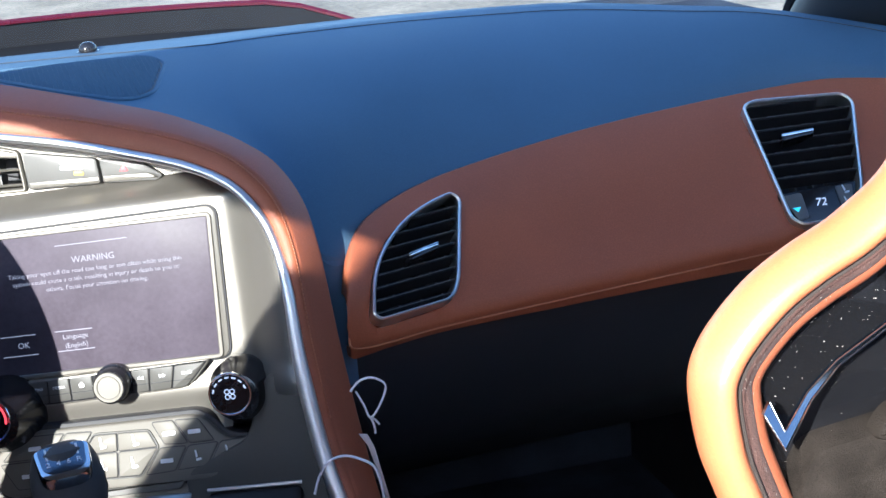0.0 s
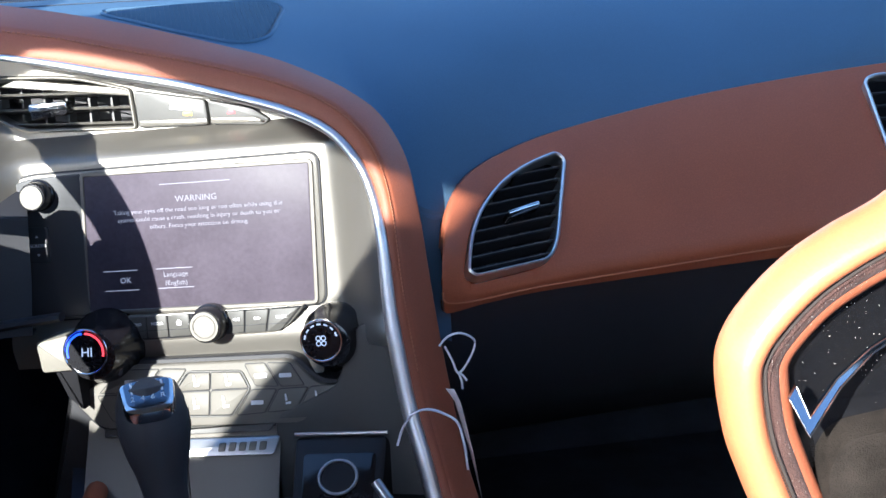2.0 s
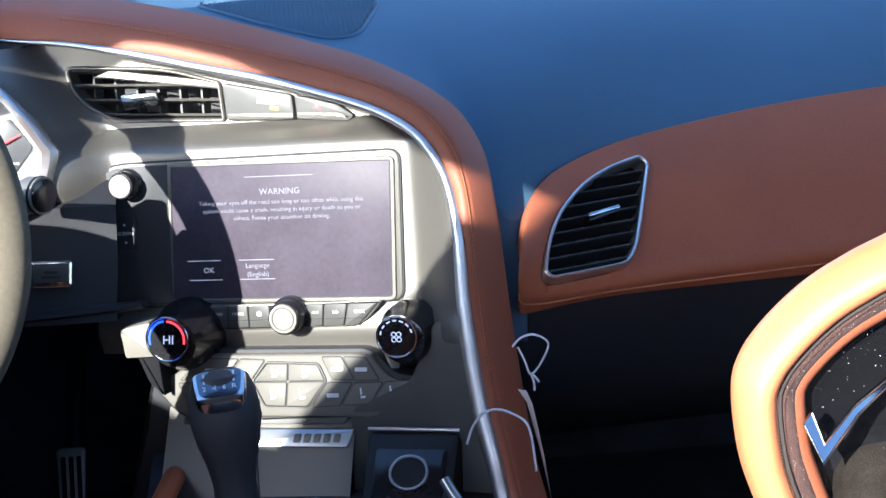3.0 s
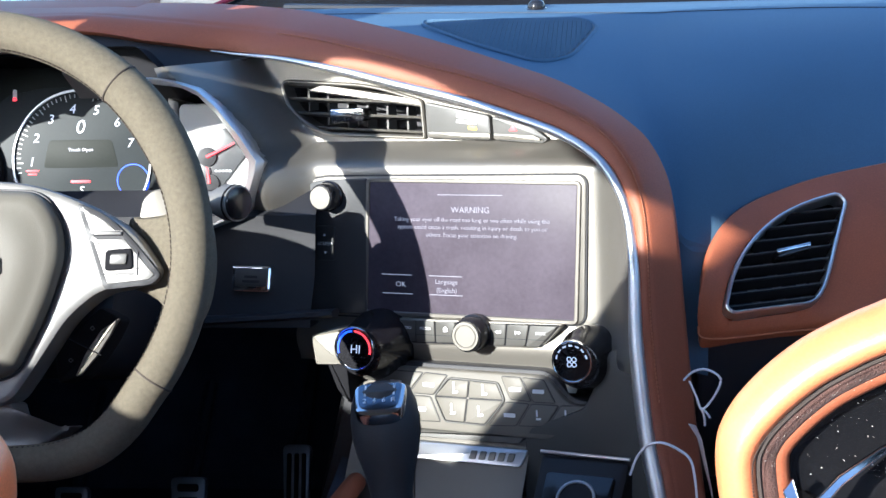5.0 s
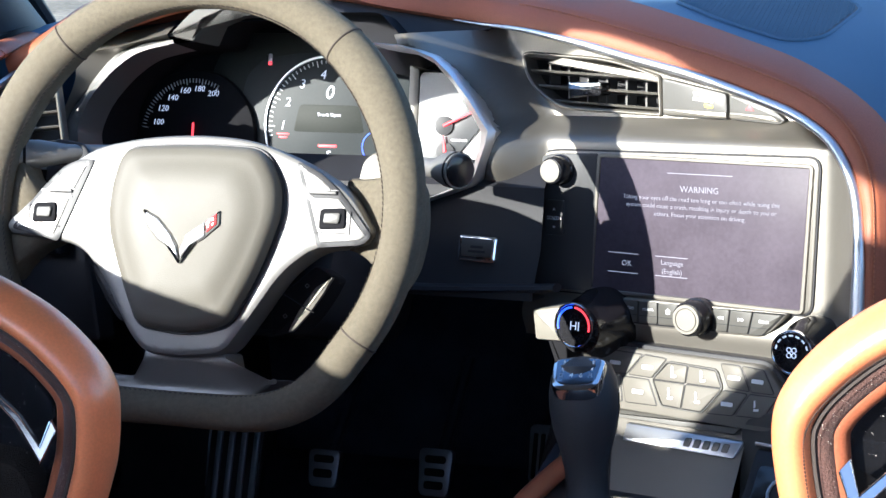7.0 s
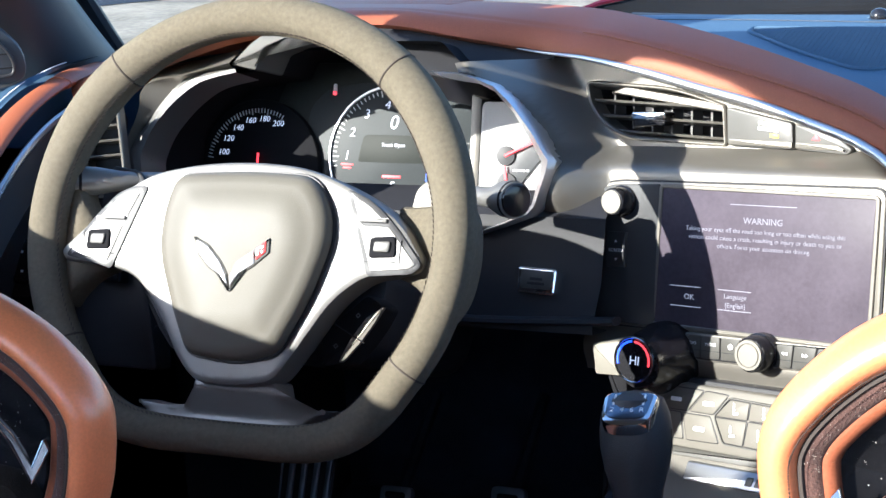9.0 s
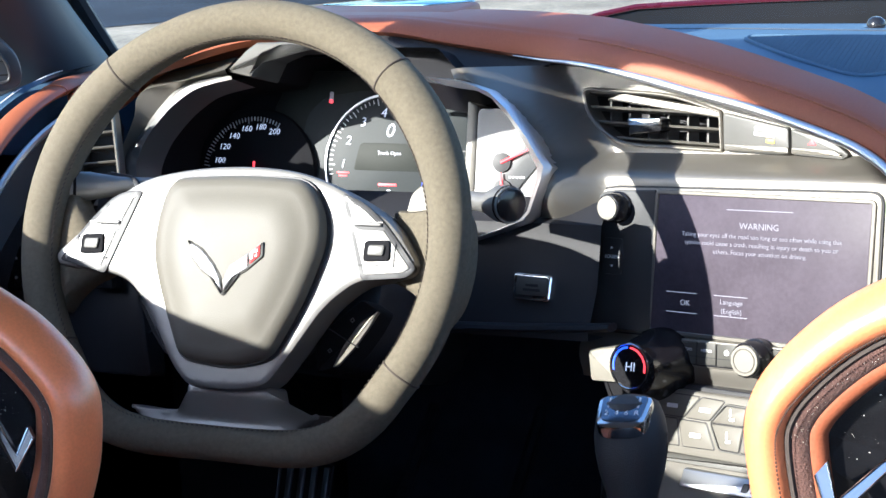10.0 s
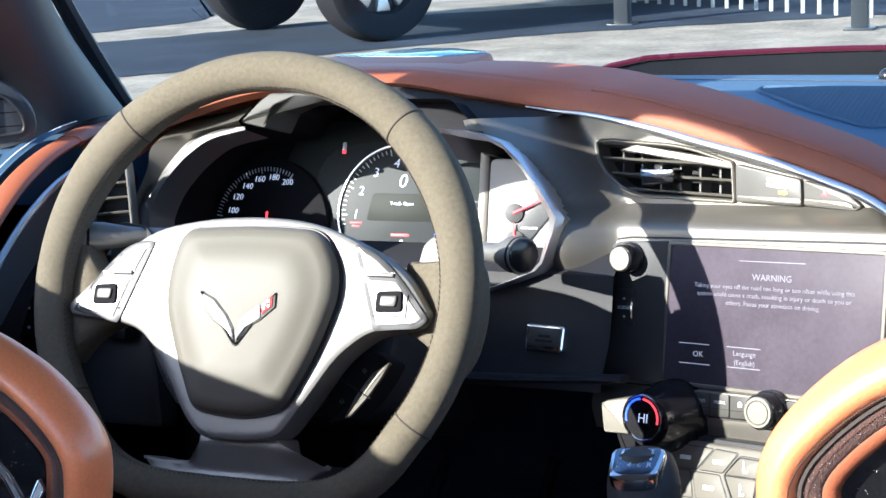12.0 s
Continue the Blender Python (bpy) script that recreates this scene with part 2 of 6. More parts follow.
def ring(loop, w, d0, d1, bev=0.0008, bm=None, f=None):
    """A frame of width w inside the outline."""
    bm = bm or bmesh.new()
    L = [flat(loop, d0, f), flat(loop, d1 - bev, f), flat(inset(loop, bev), d1, f), flat(inset(loop, w - bev), d1, f), flat(inset(loop, w), d1 - bev, f), flat(inset(loop, w), d0, f)]
    skin(bm, L + [L[0]])
    bmesh.ops.remove_doubles(bm, verts=bm.verts, dist=1e-7)
    return bm


def disc(c, r, n=40):
    return [Vector((c[0] + r * math.cos(2 * math.pi * i / n), c[1] + r * math.sin(2 * math.pi * i / n))) for i in range(n)]


def revolve(c, prof, n=40, bm=None):
    """A turned body about the frame's third axis: rows of radius and height."""
    bm = bm or bmesh.new()
    skin(bm, [flat(disc(c, r, n), h) for r, h in prof], cap0=True, cap1=True)
    return bm


def tube(path, r, seg=10, closed=False, bm=None, squash=None, up=(0, 0, 1)):
    """A round bar along a path; r may be a list; squash scales it along its second axis."""
    bm = bm or bmesh.new()
    p = [Vector(q) for q in path]
    k = len(p)
    loops, ref = [], Vector(up)
    for i in range(k):
        if closed:
            d = p[(i + 1) % k] - p[i - 1]
        else:
            d = p[min(i + 1, k - 1)] - p[max(i - 1, 0)]
        d.normalize()
        side = d.cross(ref)
        if side.length < 1e-4:
            side = d.orthogonal()
        side.normalize()
        top = side.cross(d)
        rr = r[i] if isinstance(r, (list, tuple)) else r
        q = squash or 1.0
        loops.append([p[i] + side * rr * math.cos(2 * math.pi * j / seg) + top * rr * q * math.sin(2 * math.pi * j / seg) for j in range(seg)])
    if closed:
        skin(bm, loops + [loops[0]])
        bmesh.ops.remove_doubles(bm, verts=bm.verts, dist=1e-7)
    else:
        skin(bm, loops, cap0=True, cap1=True)
    return bm


def sheet(rails, thick=0.0, way=(0, 0, -1)):
    """A surface through rails of equal length, thickened along a way."""
    bm = bmesh.new()
    rows = skin(bm, rails, closed=False)
    if thick:
        w = Vector(way) * thick
        low = [[bm.verts.new(v.co + w) for v in r] for r in rows]
        for a, b in zip(low, low[1:]):
            for i in range(len(a) - 1):
                bm.faces.new((a[i], b[i], b[i + 1], a[i + 1]))
        def edge(a, b):
            for i in range(len(a) - 1):
                bm.faces.new((a[i], b[i], b[i + 1], a[i + 1]))
        edge(rows[0], low[0]), edge(rows[-1], low[-1])
        edge([r[0] for r in rows], [r[0] for r in low]), edge([r[-1] for r in rows], [r[-1] for r in low])
    return bm


def block(a, b, bev=0.004, bm=None):
    """A box between two corners with softened edges."""
    bm = bm or bmesh.new()
    lo, hi = [min(x, y) for x, y in zip(a, b)], [max(x, y) for x, y in zip(a, b)]
    bb = bmesh.new()
    bmesh.ops.create_cube(bb, size=1)
    for v in bb.verts:
        v.co = Vector([lo[i] if v.co[i] < 0 else hi[i] for i in range(3)])
    if bev:
        bmesh.ops.bevel(bb, geom=bb.edges[:], offset=bev, segments=2, affect="EDGES", profile=0.6)
    me = bpy.data.meshes.new("tmp")
    bb.to_mesh(me)
    bb.free()
    bm.from_mesh(me)
    bpy.data.meshes.remove(me)
    return bm


def lettering(name, body, size, at, material, parent, d=0.0, turn=0.0, align="CENTER", lift=0.0003, bold=0.0, slant=0.0, label=""):
    """Raised letters of the built-in font in the parent's plane."""
    cu = bpy.data.curves.new(name, "FONT")
    cu.body, cu.size, cu.align_x, cu.align_y = body, size, align, "CENTER"
    cu.extrude, cu.offset, cu.shear, cu.resolution_u = lift, bold, slant, 2
    tmp = new("tmp", cu)
    bpy.context.view_layer.update()
    me = bpy.data.meshes.new_from_object(tmp.evaluated_get(bpy.context.evaluated_depsgraph_get()))
    bpy.data.objects.remove(tmp)
    bpy.data.curves.remove(cu)
    me.materials.clear()
    me.materials.append(material)
    ob = new(name, me)
    ob.parent = parent
    ob.matrix_local = Matrix.Translation((at[0], at[1], d)) @ Matrix.Rotation(radians(turn), 4, "Z")
    if label:
        ob["label"] = label
    return ob


# ---- axes of the place ----
STK = axes((0.0009, 0.1801, 0.6781), (0.188, -0.067, 0.015), (0.008, 0.0155, 0.113))
WHL = axes((-0.345, 0.0, 0.73), (1, 0, 0), (0, math.sin(radians(22)), math.cos(radians(22))))
CLU = axes((-0.34, 0.21, 0.76), (1, 0, 0), (0, 0.26, 0.966))
PV1 = axes((0.25, 0.1385, 0.687), (1, 0.34, 0.12), (0, 0.64, 0.77))
PV2 = axes((0.59, 0.153, 0.722), (1, -0.145, 0.1), (0, 0.67, 0.74))
ONE = Matrix.Identity(4)
V3 = Vector


def inside(loop, x, y):
    hit = False
    for i in range(len(loop)):
        a, b = loop[i - 1], loop[i]
        if (a.y > y) != (b.y > y) and x < a.x + (y - a.y) / (b.y - a.y) * (b.x - a.x):
            hit = not hit
    return hit


def cut(bm, m, loop, reach=0.04):
    """Opens a surface inside an outline that lies in the frame m, with a clean edge."""
    inv = m.inverted()
    within = {}
    for w in bm.verts:
        p = inv @ w.co
        if abs(p.z) < reach and inside(loop, p.x, p.y):
            within[w] = p
    bmesh.ops.delete(bm, geom=[f for f in bm.faces if all(w in within for w in f.verts)], context="FACES")
    for w in bm.verts:
        if w in within:
            p = within[w]
            at, best = V3((p.x, p.y)), None
            for i in range(len(loop)):
                q, d = loop[i - 1], loop[i] - loop[i - 1]
                if d.length < 1e-7:
                    continue
                n = q + d * min(1.0, max(0.0, (at - q).dot(d) / d.length_squared))
                if best is None or (n - at).length < (best - at).length:
                    best = n
            w.co = m @ V3((best.x, best.y, p.z))


def spans(loop, y):
    """Where a level line at y lies inside the outline."""
    xs = []
    for i in range(len(loop)):
        a, b = loop[i - 1], loop[i]
        if (a.y > y) != (b.y > y):
            xs.append(a.x + (y - a.y) / (b.y - a.y) * (b.x - a.x))
    return (min(xs), max(xs)) if xs else None


# ---- outside: ground, truck, fence ----
def build_outside():
    bm = bmesh.new()
    n = 24
    grid = [[bm.verts.new((x, y, 0)) for x in [(-1 + 2 * i / n) ** 3 * 900 for i in range(n + 1)]] for y in [(-1 + 2 * j / n) ** 3 * 900 for j in range(n + 1)]]
    for j in range(n):
        for i in range(n):
            bm.faces.new((grid[j][i], grid[j][i + 1], grid[j + 1][i + 1], grid[j + 1][i]))
    tagged(part("ground", bm, ASPHALT), "pale dusty worn asphalt of a parking lot", "ground", kind="structure")

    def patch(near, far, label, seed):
        """An area of shade painted as dark asphalt between two lines, with uneven edges."""
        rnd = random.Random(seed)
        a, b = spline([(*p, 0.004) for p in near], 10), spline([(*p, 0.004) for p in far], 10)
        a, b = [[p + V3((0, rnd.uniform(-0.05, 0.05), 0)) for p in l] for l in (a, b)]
        tagged(part("road", sheet([a, [p.lerp(q, 0.5) for p, q in zip(a, b)], b]), GROUND_SHADE), label, "road", kind="structure")
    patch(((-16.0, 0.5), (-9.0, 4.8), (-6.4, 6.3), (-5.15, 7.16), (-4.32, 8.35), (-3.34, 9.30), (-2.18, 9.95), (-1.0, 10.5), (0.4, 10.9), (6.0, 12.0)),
          ((-17.0, 3.2), (-10.4, 7.05), (-7.9, 8.45), (-6.74, 9.17), (-6.01, 10.01), (-5.54, 10.69), (-3.79, 11.72), (-2.6, 12.5), (-1.2, 13.4), (5.0, 18.0)), "ground shade painted as a band of darker asphalt", 3)
    patch(((-7.34, 9.75), (-7.04, 10.38), (-6.84, 10.92), (-7.0, 11.45)), ((-10.4, 14.0), (-9.49, 13.72), (-8.69, 13.52), (-8.2, 13.4)), "ground shade painted as darker asphalt beside the parked truck", 5)
    truck = thing("pickup_truck", axes((-4.27, 9.02, 0), (0.57, 0.82, 0), (-0.82, 0.57, 0)), "dark pickup truck on large off-road tyres", "truck")
    body = block((-0.75, 0.08, 0.62), (4.6, 1.95, 1.15), 0.06)
    block((1.0, 0.2, 1.1), (3.2, 1.85, 1.85), 0.15, body)
    part("body", body, TRUCK, truck, "dark painted truck body")
    part("side_step", tube([(0.6, 0.02, 0.5), (2.9, 0.02, 0.5)], 0.05), TRUCK, truck)
    for sx in (0.0, 3.5):
        for sy in (0.0, 1.75):
            wheel = part("wheel", revolve((0, 0), [(0.22, -0.14), (0.36, -0.15), (0.41, -0.12), (0.425, -0.05), (0.425, 0.05), (0.41, 0.12), (0.36, 0.15), (0.25, 0.14), (0.24, 0.05)], 48), RUBBER, truck,
                         "black off-road tyre", pose(sx, sy + 0.15, 0.425, 90, 0, 0) if sy < 1 else pose(sx, sy + 0.15, 0.425, -90, 0, 0))
            part("hub", revolve((0, 0), [(0.235, 0.02), (0.235, 0.06), (0.1, 0.075), (0.07, 0.12), (0.02, 0.13)], 24), GLOSS, wheel)
            for k in range(8):
                a = k * math.pi / 4
                lp = rounded([(0.12, -0.03), (0.225, -0.055), (0.225, 0.055), (0.12, 0.03)], 0.012, 2)
                part("spoke", prism(lp, 0.05, 0.1, 0.006), ALU, wheel, "machined aluminium spoke", Matrix.Rotation(a, 4, "Z"))
    fence = thing("steel_fence", pose(0, 0, 0), "pale galvanised steel picket fence", "fence")
    for i in range(34):
        x = -3.4 + 0.13 * i
        y = 11.2 - 0.81 * (x + 2.57)
        part("picket", block((x - 0.014, y - 0.012, 0.0), (x + 0.014, y + 0.012, 1.5), 0.004), PICKET, fence)
    for z in (0.35, 1.3):
        part("rail", tube([(-3.45, 11.2 + 0.71, z), (1.0, 11.2 - 2.89, z)], 0.02, 8), PICKET, fence)
    for x in (-2.95, -1.28, 0.6, 2.4):
        y = 9.43 - 0.33 * (x + 1.28)
        post = thing("steel_post", pose(x, y, 0), "square dark steel post standing on the lot", "post", group="posts along the lot")
        part("shaft", block((-0.05, -0.05, 0), (0.05, 0.05, 2.4), 0.006), TRUCK, post)
        part("foot_plate", block((-0.09, -0.09, 0.0), (0.09, 0.09, 0.015), 0.003), TRUCK, post)


# ---- the car's shell ----
def build_shell():
    # cowl, red hood lip, base of the windshield
    car = thing("car_body", ONE.copy(), "crimson sports car body round the cabin", "car")
    xs = [-0.72 + 1.44 * i / 36 for i in range(37)]
    lip = [V3((x, 0.92 - 0.55 * (x - 0.02) ** 2 - 1.1 * max(0, abs(x - 0.02) - 0.3) ** 2, 0.802 - 0.05 * x * x - 0.6 * max(0.0, abs(x) - 0.27) ** 2 - 0.22 * max(0.0, abs(x) - 0.30))) for x in xs]
    rails = [lip, [p + V3((0, 0.003, 0.0028)) for p in lip], [p + V3((0, 0.010, 0.0005)) for p in lip], [p + V3((0, 0.03, -0.012)) for p in lip], [p + V3((0, 0.5, -0.11)) for p in lip], [p + V3((0, 1.2, -0.32)) for p in lip]]
    part("hood", sheet(rails, 0.003), RED_PAINT, car, "crimson painted hood")
    base = [V3((x, 0.60 - 0.35 * x * x - 0.5 * max(0, abs(x) - 0.4) ** 2, 0.785)) for x in xs]
    mid = [V3((p.x, (p.y + q.y) / 2 + 0.03, 0.765)) for p, q in zip(base, lip)]
    part("cowl", sheet([base, mid, [q + V3((0, 0.002, -0.030)) for q in lip], [q + V3((0, 0.004, -0.004)) for q in lip]], 0.006), MATT, car, "black plastic cowl below the windshield")
    x0, x1 = -0.25, 0.32
    arm = spline([(x0, 0.76 - 0.3 * x0 * x0, 0.79), ((x0 + x1) / 2, 0.69, 0.790), (x1, 0.66 - 0.3 * x1 * x1, 0.797)], 8)
    w = part("wiper", tube(arm, 0.006, 8, squash=0.7), BLACK, car, "black windshield wiper")
    part("wiper_blade", tube([p + V3((0, -0.008, -0.006)) for p in arm], 0.004, 6), RUBBER, w)
    top = [V3((x * 0.78, 0.02 - 0.12 * x * x, 1.13 - 0.09 * x * x)) for x in xs]
    part("windshield", sheet([base, [(p + q) / 2 + V3((0, 0.025, 0.02)) for p, q in zip(base, top)], top], 0.0), CLEAR, car, "clear curved windshield glass").visible_shadow = False
    for s in (-1, 1):
        dx = 0.022 if s < 0 else 0.0
        foot, head = V3((0.735 * s + dx, 0.44, 0.79)), V3((0.57 * s + dx, 0.0, 1.10))
        p = spline([foot, V3((0.70 * s + dx, 0.28, 0.93)), head], 8)
        part("pillar_seal", tube(p, 0.009, 8), BLACK, car, "black windshield seal")
        q = spline([V3((0.76 * s + dx, 0.40, 0.74)), V3((0.735 * s + dx, 0.22, 0.90)), V3((0.60 * s + dx, -0.04, 1.10))], 8)
        part("pillar", tube(q, 0.062, 18, squash=1.0), PILLAR, car, "dark trimmed windshield pillar")
    # added roof panel, side walls and tail, out of view, that block sun and sky
    # rail heights follow the wanted edge of shade on brow and dash
    rail = [(-1.31, 1.212), (-0.83, 1.200), (-0.80, 1.198), (-0.736, 1.185), (-0.668, 1.173), (-0.59, 1.168), (-0.434, 1.148), (-0.37, 1.132), (-0.316, 1.116), (-0.26, 1.092), (-0.240, 1.066), (-0.178, 1.034), (-0.106, 1.004), (0.0, 0.976), (0.04, 0.97)]
    rail_z = lambda y: float(np.interp(y, [q[0] for q in rail], [q[1] for q in rail]))
    ys = [0.02 - 1.17 * i / 44 for i in range(45)]
    shade_roof = [[V3((-0.54 + 1.08 * k / 12, y, rail_z(y) + 0.07 * (1 - abs(-1 + k / 6) ** 2.2))) for k in range(13)] for y in ys]
    part("shade_roof", sheet(shade_roof, 0.03, (0, 0, 1)), HEADLINER, car, "added unseen roof panel that keeps sun off the cabin")
    for s in (-1, 1):
        wx = 0.66 if s < 0 else 0.69
        # belt steps and rear notch are invented to shape the sun patches inside
        belt = [V3((wx * s, y, z)) for y, z in ((1.1, 0.70), (0.42, 0.70), (0.1, 0.765), (-0.17, 0.815), (-0.33, 0.848), (-0.48, 0.895), (-0.614, 0.919), (-0.703, 0.950), (-0.735, 0.996), (-0.779, 1.056), (-0.842, 1.131), (-0.869, 1.161), (-0.909, 1.214), (-0.925, 1.236), (-0.967, 1.246), (-0.977, 1.285), (-1.3, 1.30), (-1.31, 1.0), (-1.6, 1.0))]
        low = [V3((p.x, p.y, 0.12)) for p in belt]
        part("shade_side_wall", sheet([belt, low], 0.012, (s, 0, 0)), BLACK, car, "black door and quarter wall, its unseen rear top added to shape sunlight")
    # added panel behind the camera, there to cut sky light from the rear
    tail = [[V3((x, -1.62 - 0.06 * (1 - (x / 0.75) ** 2), z)) for x in (-0.75, -0.4, 0.0, 0.4, 0.75)] for z in (0.20, 0.60, 0.90, 0.97)]
    part("sky_block_panel", sheet(tail, 0.04, (0, -1, 0)), BLACK, car, "added unseen black panel that blocks low sky behind the cabin")
    fl = [[V3((x, y, 0.17)) for x in (-0.78, -0.2, 0.2, 0.78)] for y in (0.95, 0.3, -0.6, -1.5)]
    tagged(part("floor", sheet(fl, 0.03), CARPET), "black carpeted cabin floor", "floor", kind="structure")
    fw = [[V3((x, 0.80, z)) for x in (-0.82, 0.0, 0.82)] for z in (0.12, 0.45, 0.765)]
    tagged(part("firewall", sheet(fw, 0.03, (0, 1, 0)), CARPET), "black carpeted bulkhead of the footwell", "wall", kind="structure")
    bt = [[V3((x, y, z)) for x in (-0.82, 0.0, 0.82)] for y, z in ((0.40, 0.765), (0.60, 0.758), (0.83, 0.755))]
    tagged(part("bulkhead_top", sheet(bt, 0.01), CARPET), "black board closing the bulkhead below the cowl", "wall", kind="structure")
    rear = [[V3((x, y, z)) for x in (-0.75, 0.0, 0.75)] for y, z in ((-0.72, 0.17), (-0.80, 0.68), (-1.55, 0.70))]
    tagged(part("cargo_floor", sheet(rear, 0.03), CARPET), "black carpeted cargo floor behind the seats", "floor", kind="structure")


# ---- dashboard ----
def vent(parent, loop, slats, label, ring_w=0.003, slope=0.0, deep=0.045, tab=None, fins=6, chrome=RIM, front=0.003, low=0.0):
    """An air vent in the parent's frame: bezel, well, slats, fins and a thumb tab."""
    part("bezel", ring(loop, ring_w, -0.016, front, 0.0012), chrome, parent, "bright bezel")
    core = inset(loop, ring_w * 0.6)
    bm = bmesh.new()
    skin(bm, [flat(core, -0.001), flat(inset(core, 0.003), -deep)], cap1=True)
    part("well", bm, BLACK, parent, "dark vent well")
    ysv = [p.y for p in core]
    y0, y1 = min(ysv) + low, max(ysv)
    cx = sum(p.x for p in core) / len(core)
    for i in range(slats):
        y = y0 + (y1 - y0) * (i + 0.6) / slats
        sp = spans([V3((q.x, q.y - slope * (q.x - cx))) for q in core], y)
        if not sp or sp[1] - sp[0] < 0.02:
            continue
        a, b = sp
        bm = bmesh.new()
        lo = [(-0.016, -0.004), (-0.004, -0.0012), (-0.0035, 0.0002), (-0.004, 0.0008), (-0.016, -0.0022)]
        skin(bm, [[V3((x, y + v + slope * (x - cx), d)) for d, v in lo] for x in (a + 0.001, b - 0.001)], cap0=True, cap1=True)
        part("slat", bm, SATIN_DARK if chrome is SATIN else MATT, parent)
        if chrome is RIM:
            part("slat_edge", tube([(x, y + 0.0002 + slope * (x - cx), -0.0034) for x in (a + 0.002, b - 0.002)], 0.00035, 5), SATIN_DARK, parent)
    for i in range(fins):
        x = min(p.x for p in core) + (max(p.x for p in core) - min(p.x for p in core)) * (i + 0.7) / fins
        col = spans([V3((p.y, p.x)) for p in core], x)
        if col and col[1] - col[0] > 0.02:
            part("fin", block((x - 0.0009, col[0] + 0.003 + low, -0.034), (x + 0.0009, col[1] - 0.003, -0.019), 0), BUTTON, parent, smooth=False)
    if tab:
        x, y, w, h = tab
        t = part("thumb_tab", prism(rounded([(x - w, y - h), (x + w, y - h * 0.6), (x + w, y + h), (x - w, y + h)], h * 0.5), -0.01, 0.004, 0.0015), GLOSS, parent, "thumb tab of the vent")
        part("tab_trim", prism(rounded([(x - w, y + h * 0.1), (x + w, y + h * 0.1), (x + w, y + h), (x - w, y + h)], h * 0.3), 0.003, 0.0055, 0.0008), CHROME, t, "chrome trim")


def build_dashboard():
    dash = thing("dashboard", ONE.copy(), "two-tone dashboard with brown leather and dark vinyl", "dashboard")
    F = [(-0.68, 0.40, 0.80), (-0.52, 0.49, 0.812), (-0.35, 0.54, 0.818), (-0.17, 0.54, 0.818), (-0.08, 0.54, 0.818), (0.0, 0.538, 0.818), (0.08, 0.536, 0.818), (0.15, 0.535, 0.818), (0.20, 0.535, 0.818),
         (0.26, 0.535, 0.818), (0.32, 0.533, 0.818), (0.38, 0.522, 0.818), (0.45, 0.505, 0.818), (0.51, 0.48, 0.818), (0.59, 0.40, 0.816), (0.66, 0.305, 0.814), (0.80, 0.15, 0.785)]
    R = [(-0.62, 0.28, 0.80), (-0.50, 0.28, 0.82), (-0.342, 0.31, 0.825), (-0.174, 0.32, 0.828), (-0.075, 0.272, 0.818), (0.02, 0.225, 0.800), (0.085, 0.185, 0.785), (0.135, 0.145, 0.757), (0.160, 0.122, 0.712),
         (0.187, 0.128, 0.695), (0.244, 0.184, 0.722), (0.298, 0.204, 0.732), (0.351, 0.214, 0.739), (0.403, 0.219, 0.746), (0.51, 0.224, 0.756), (0.612, 0.214, 0.765), (0.80, 0.115, 0.755)]
    Fs, Rs = spline(F, 5), spline(R, 5)
    Rm = []
    for k in range(len(Rs)):
        near = Rs[max(0, k - 9):k + 10]
        Rm.append(sum(near, V3((0, 0, 0))) / len(near))
    rails = []
    for k in range(15):
        t = k / 14
        row = []
        for a, am, b in zip(Rs, Rm, Fs):
            a = a.lerp(am, min(1.0, t / 0.35))
            p = a.lerp(b, t)
            p.z = a.z + (b.z - a.z) * (1 - (1 - t) ** (1.9 + 42 * max(0.0, 0.745 - a.z))) - 0.004 * math.exp(-((t) / 0.03) ** 2)
            row.append(p)
        rails.append(row)
    rails.append([p + V3((0, 0.012, -0.006)) for p in Fs])
    rails.append([p + V3((0, 0.028, -0.035)) for p in Fs])
    part("top_pad", sheet(rails, 0.0), VINYL, dash, "dark grained vinyl top pad, its blue tint painted for reflected sky")
    part("pad_seam", tube([p + V3((0, 0, 0.0003)) for p in rails[12]], 0.0006, 6), PILLAR, dash, "thin seam along the far edge of the pad")
    gap = [V3((0.156, 0.124, 0.715)), V3((0.170, 0.122, 0.702)), V3((0.187, 0.130, 0.694))]
    part("pad_return", sheet([gap, [p + V3((0, -0.010, -0.04)) for p in gap], [p + V3((0.0, -0.014, -0.10)) for p in gap]]), VINYL, dash)
    part("pad_lip", tube([p + V3((0, 0.030, -0.012)) for p in Fs], 0.006, 8), BLACK, dash)
    # speaker grille
    crown = lambda x, y: 0.77335 - 0.30602 * x + 0.15504 * y - 0.06344 * x * x + 0.66412 * x * y - 0.13194 * y * y
    sp = thing_part("speaker_grille", axes((0.021, 0.392, crown(0.021, 0.392)), (1, 0, 0), (0, 1, 0)), dash)
    lp = rounded([(u, 0.68 * v, 0.8 * r) for u, v, r in ((-0.084, 0.098, 0.02), (0.070, 0.096, 0.022), (0.084, 0.055, 0.035), (0.060, -0.090, 0.045), (0.030, -0.126, 0.03), (-0.030, -0.060, 0.06), (-0.083, 0.055, 0.03))], 0.02, 8)
    sag = lambda u, v: crown(0.021 + u, 0.392 - 0.05 * u + v) - crown(0.021, 0.392)
    part("grille_rim", ring(lp, 0.0035, -0.012, 0.0025, 0.0012, f=sag), VINYL, sp)
    core = inset(lp, 0.0035)
    part("grille_mesh", plate(core, -0.012, 0.0012, 0.0003, sag), PILLAR, sp, "perforated black speaker mesh")
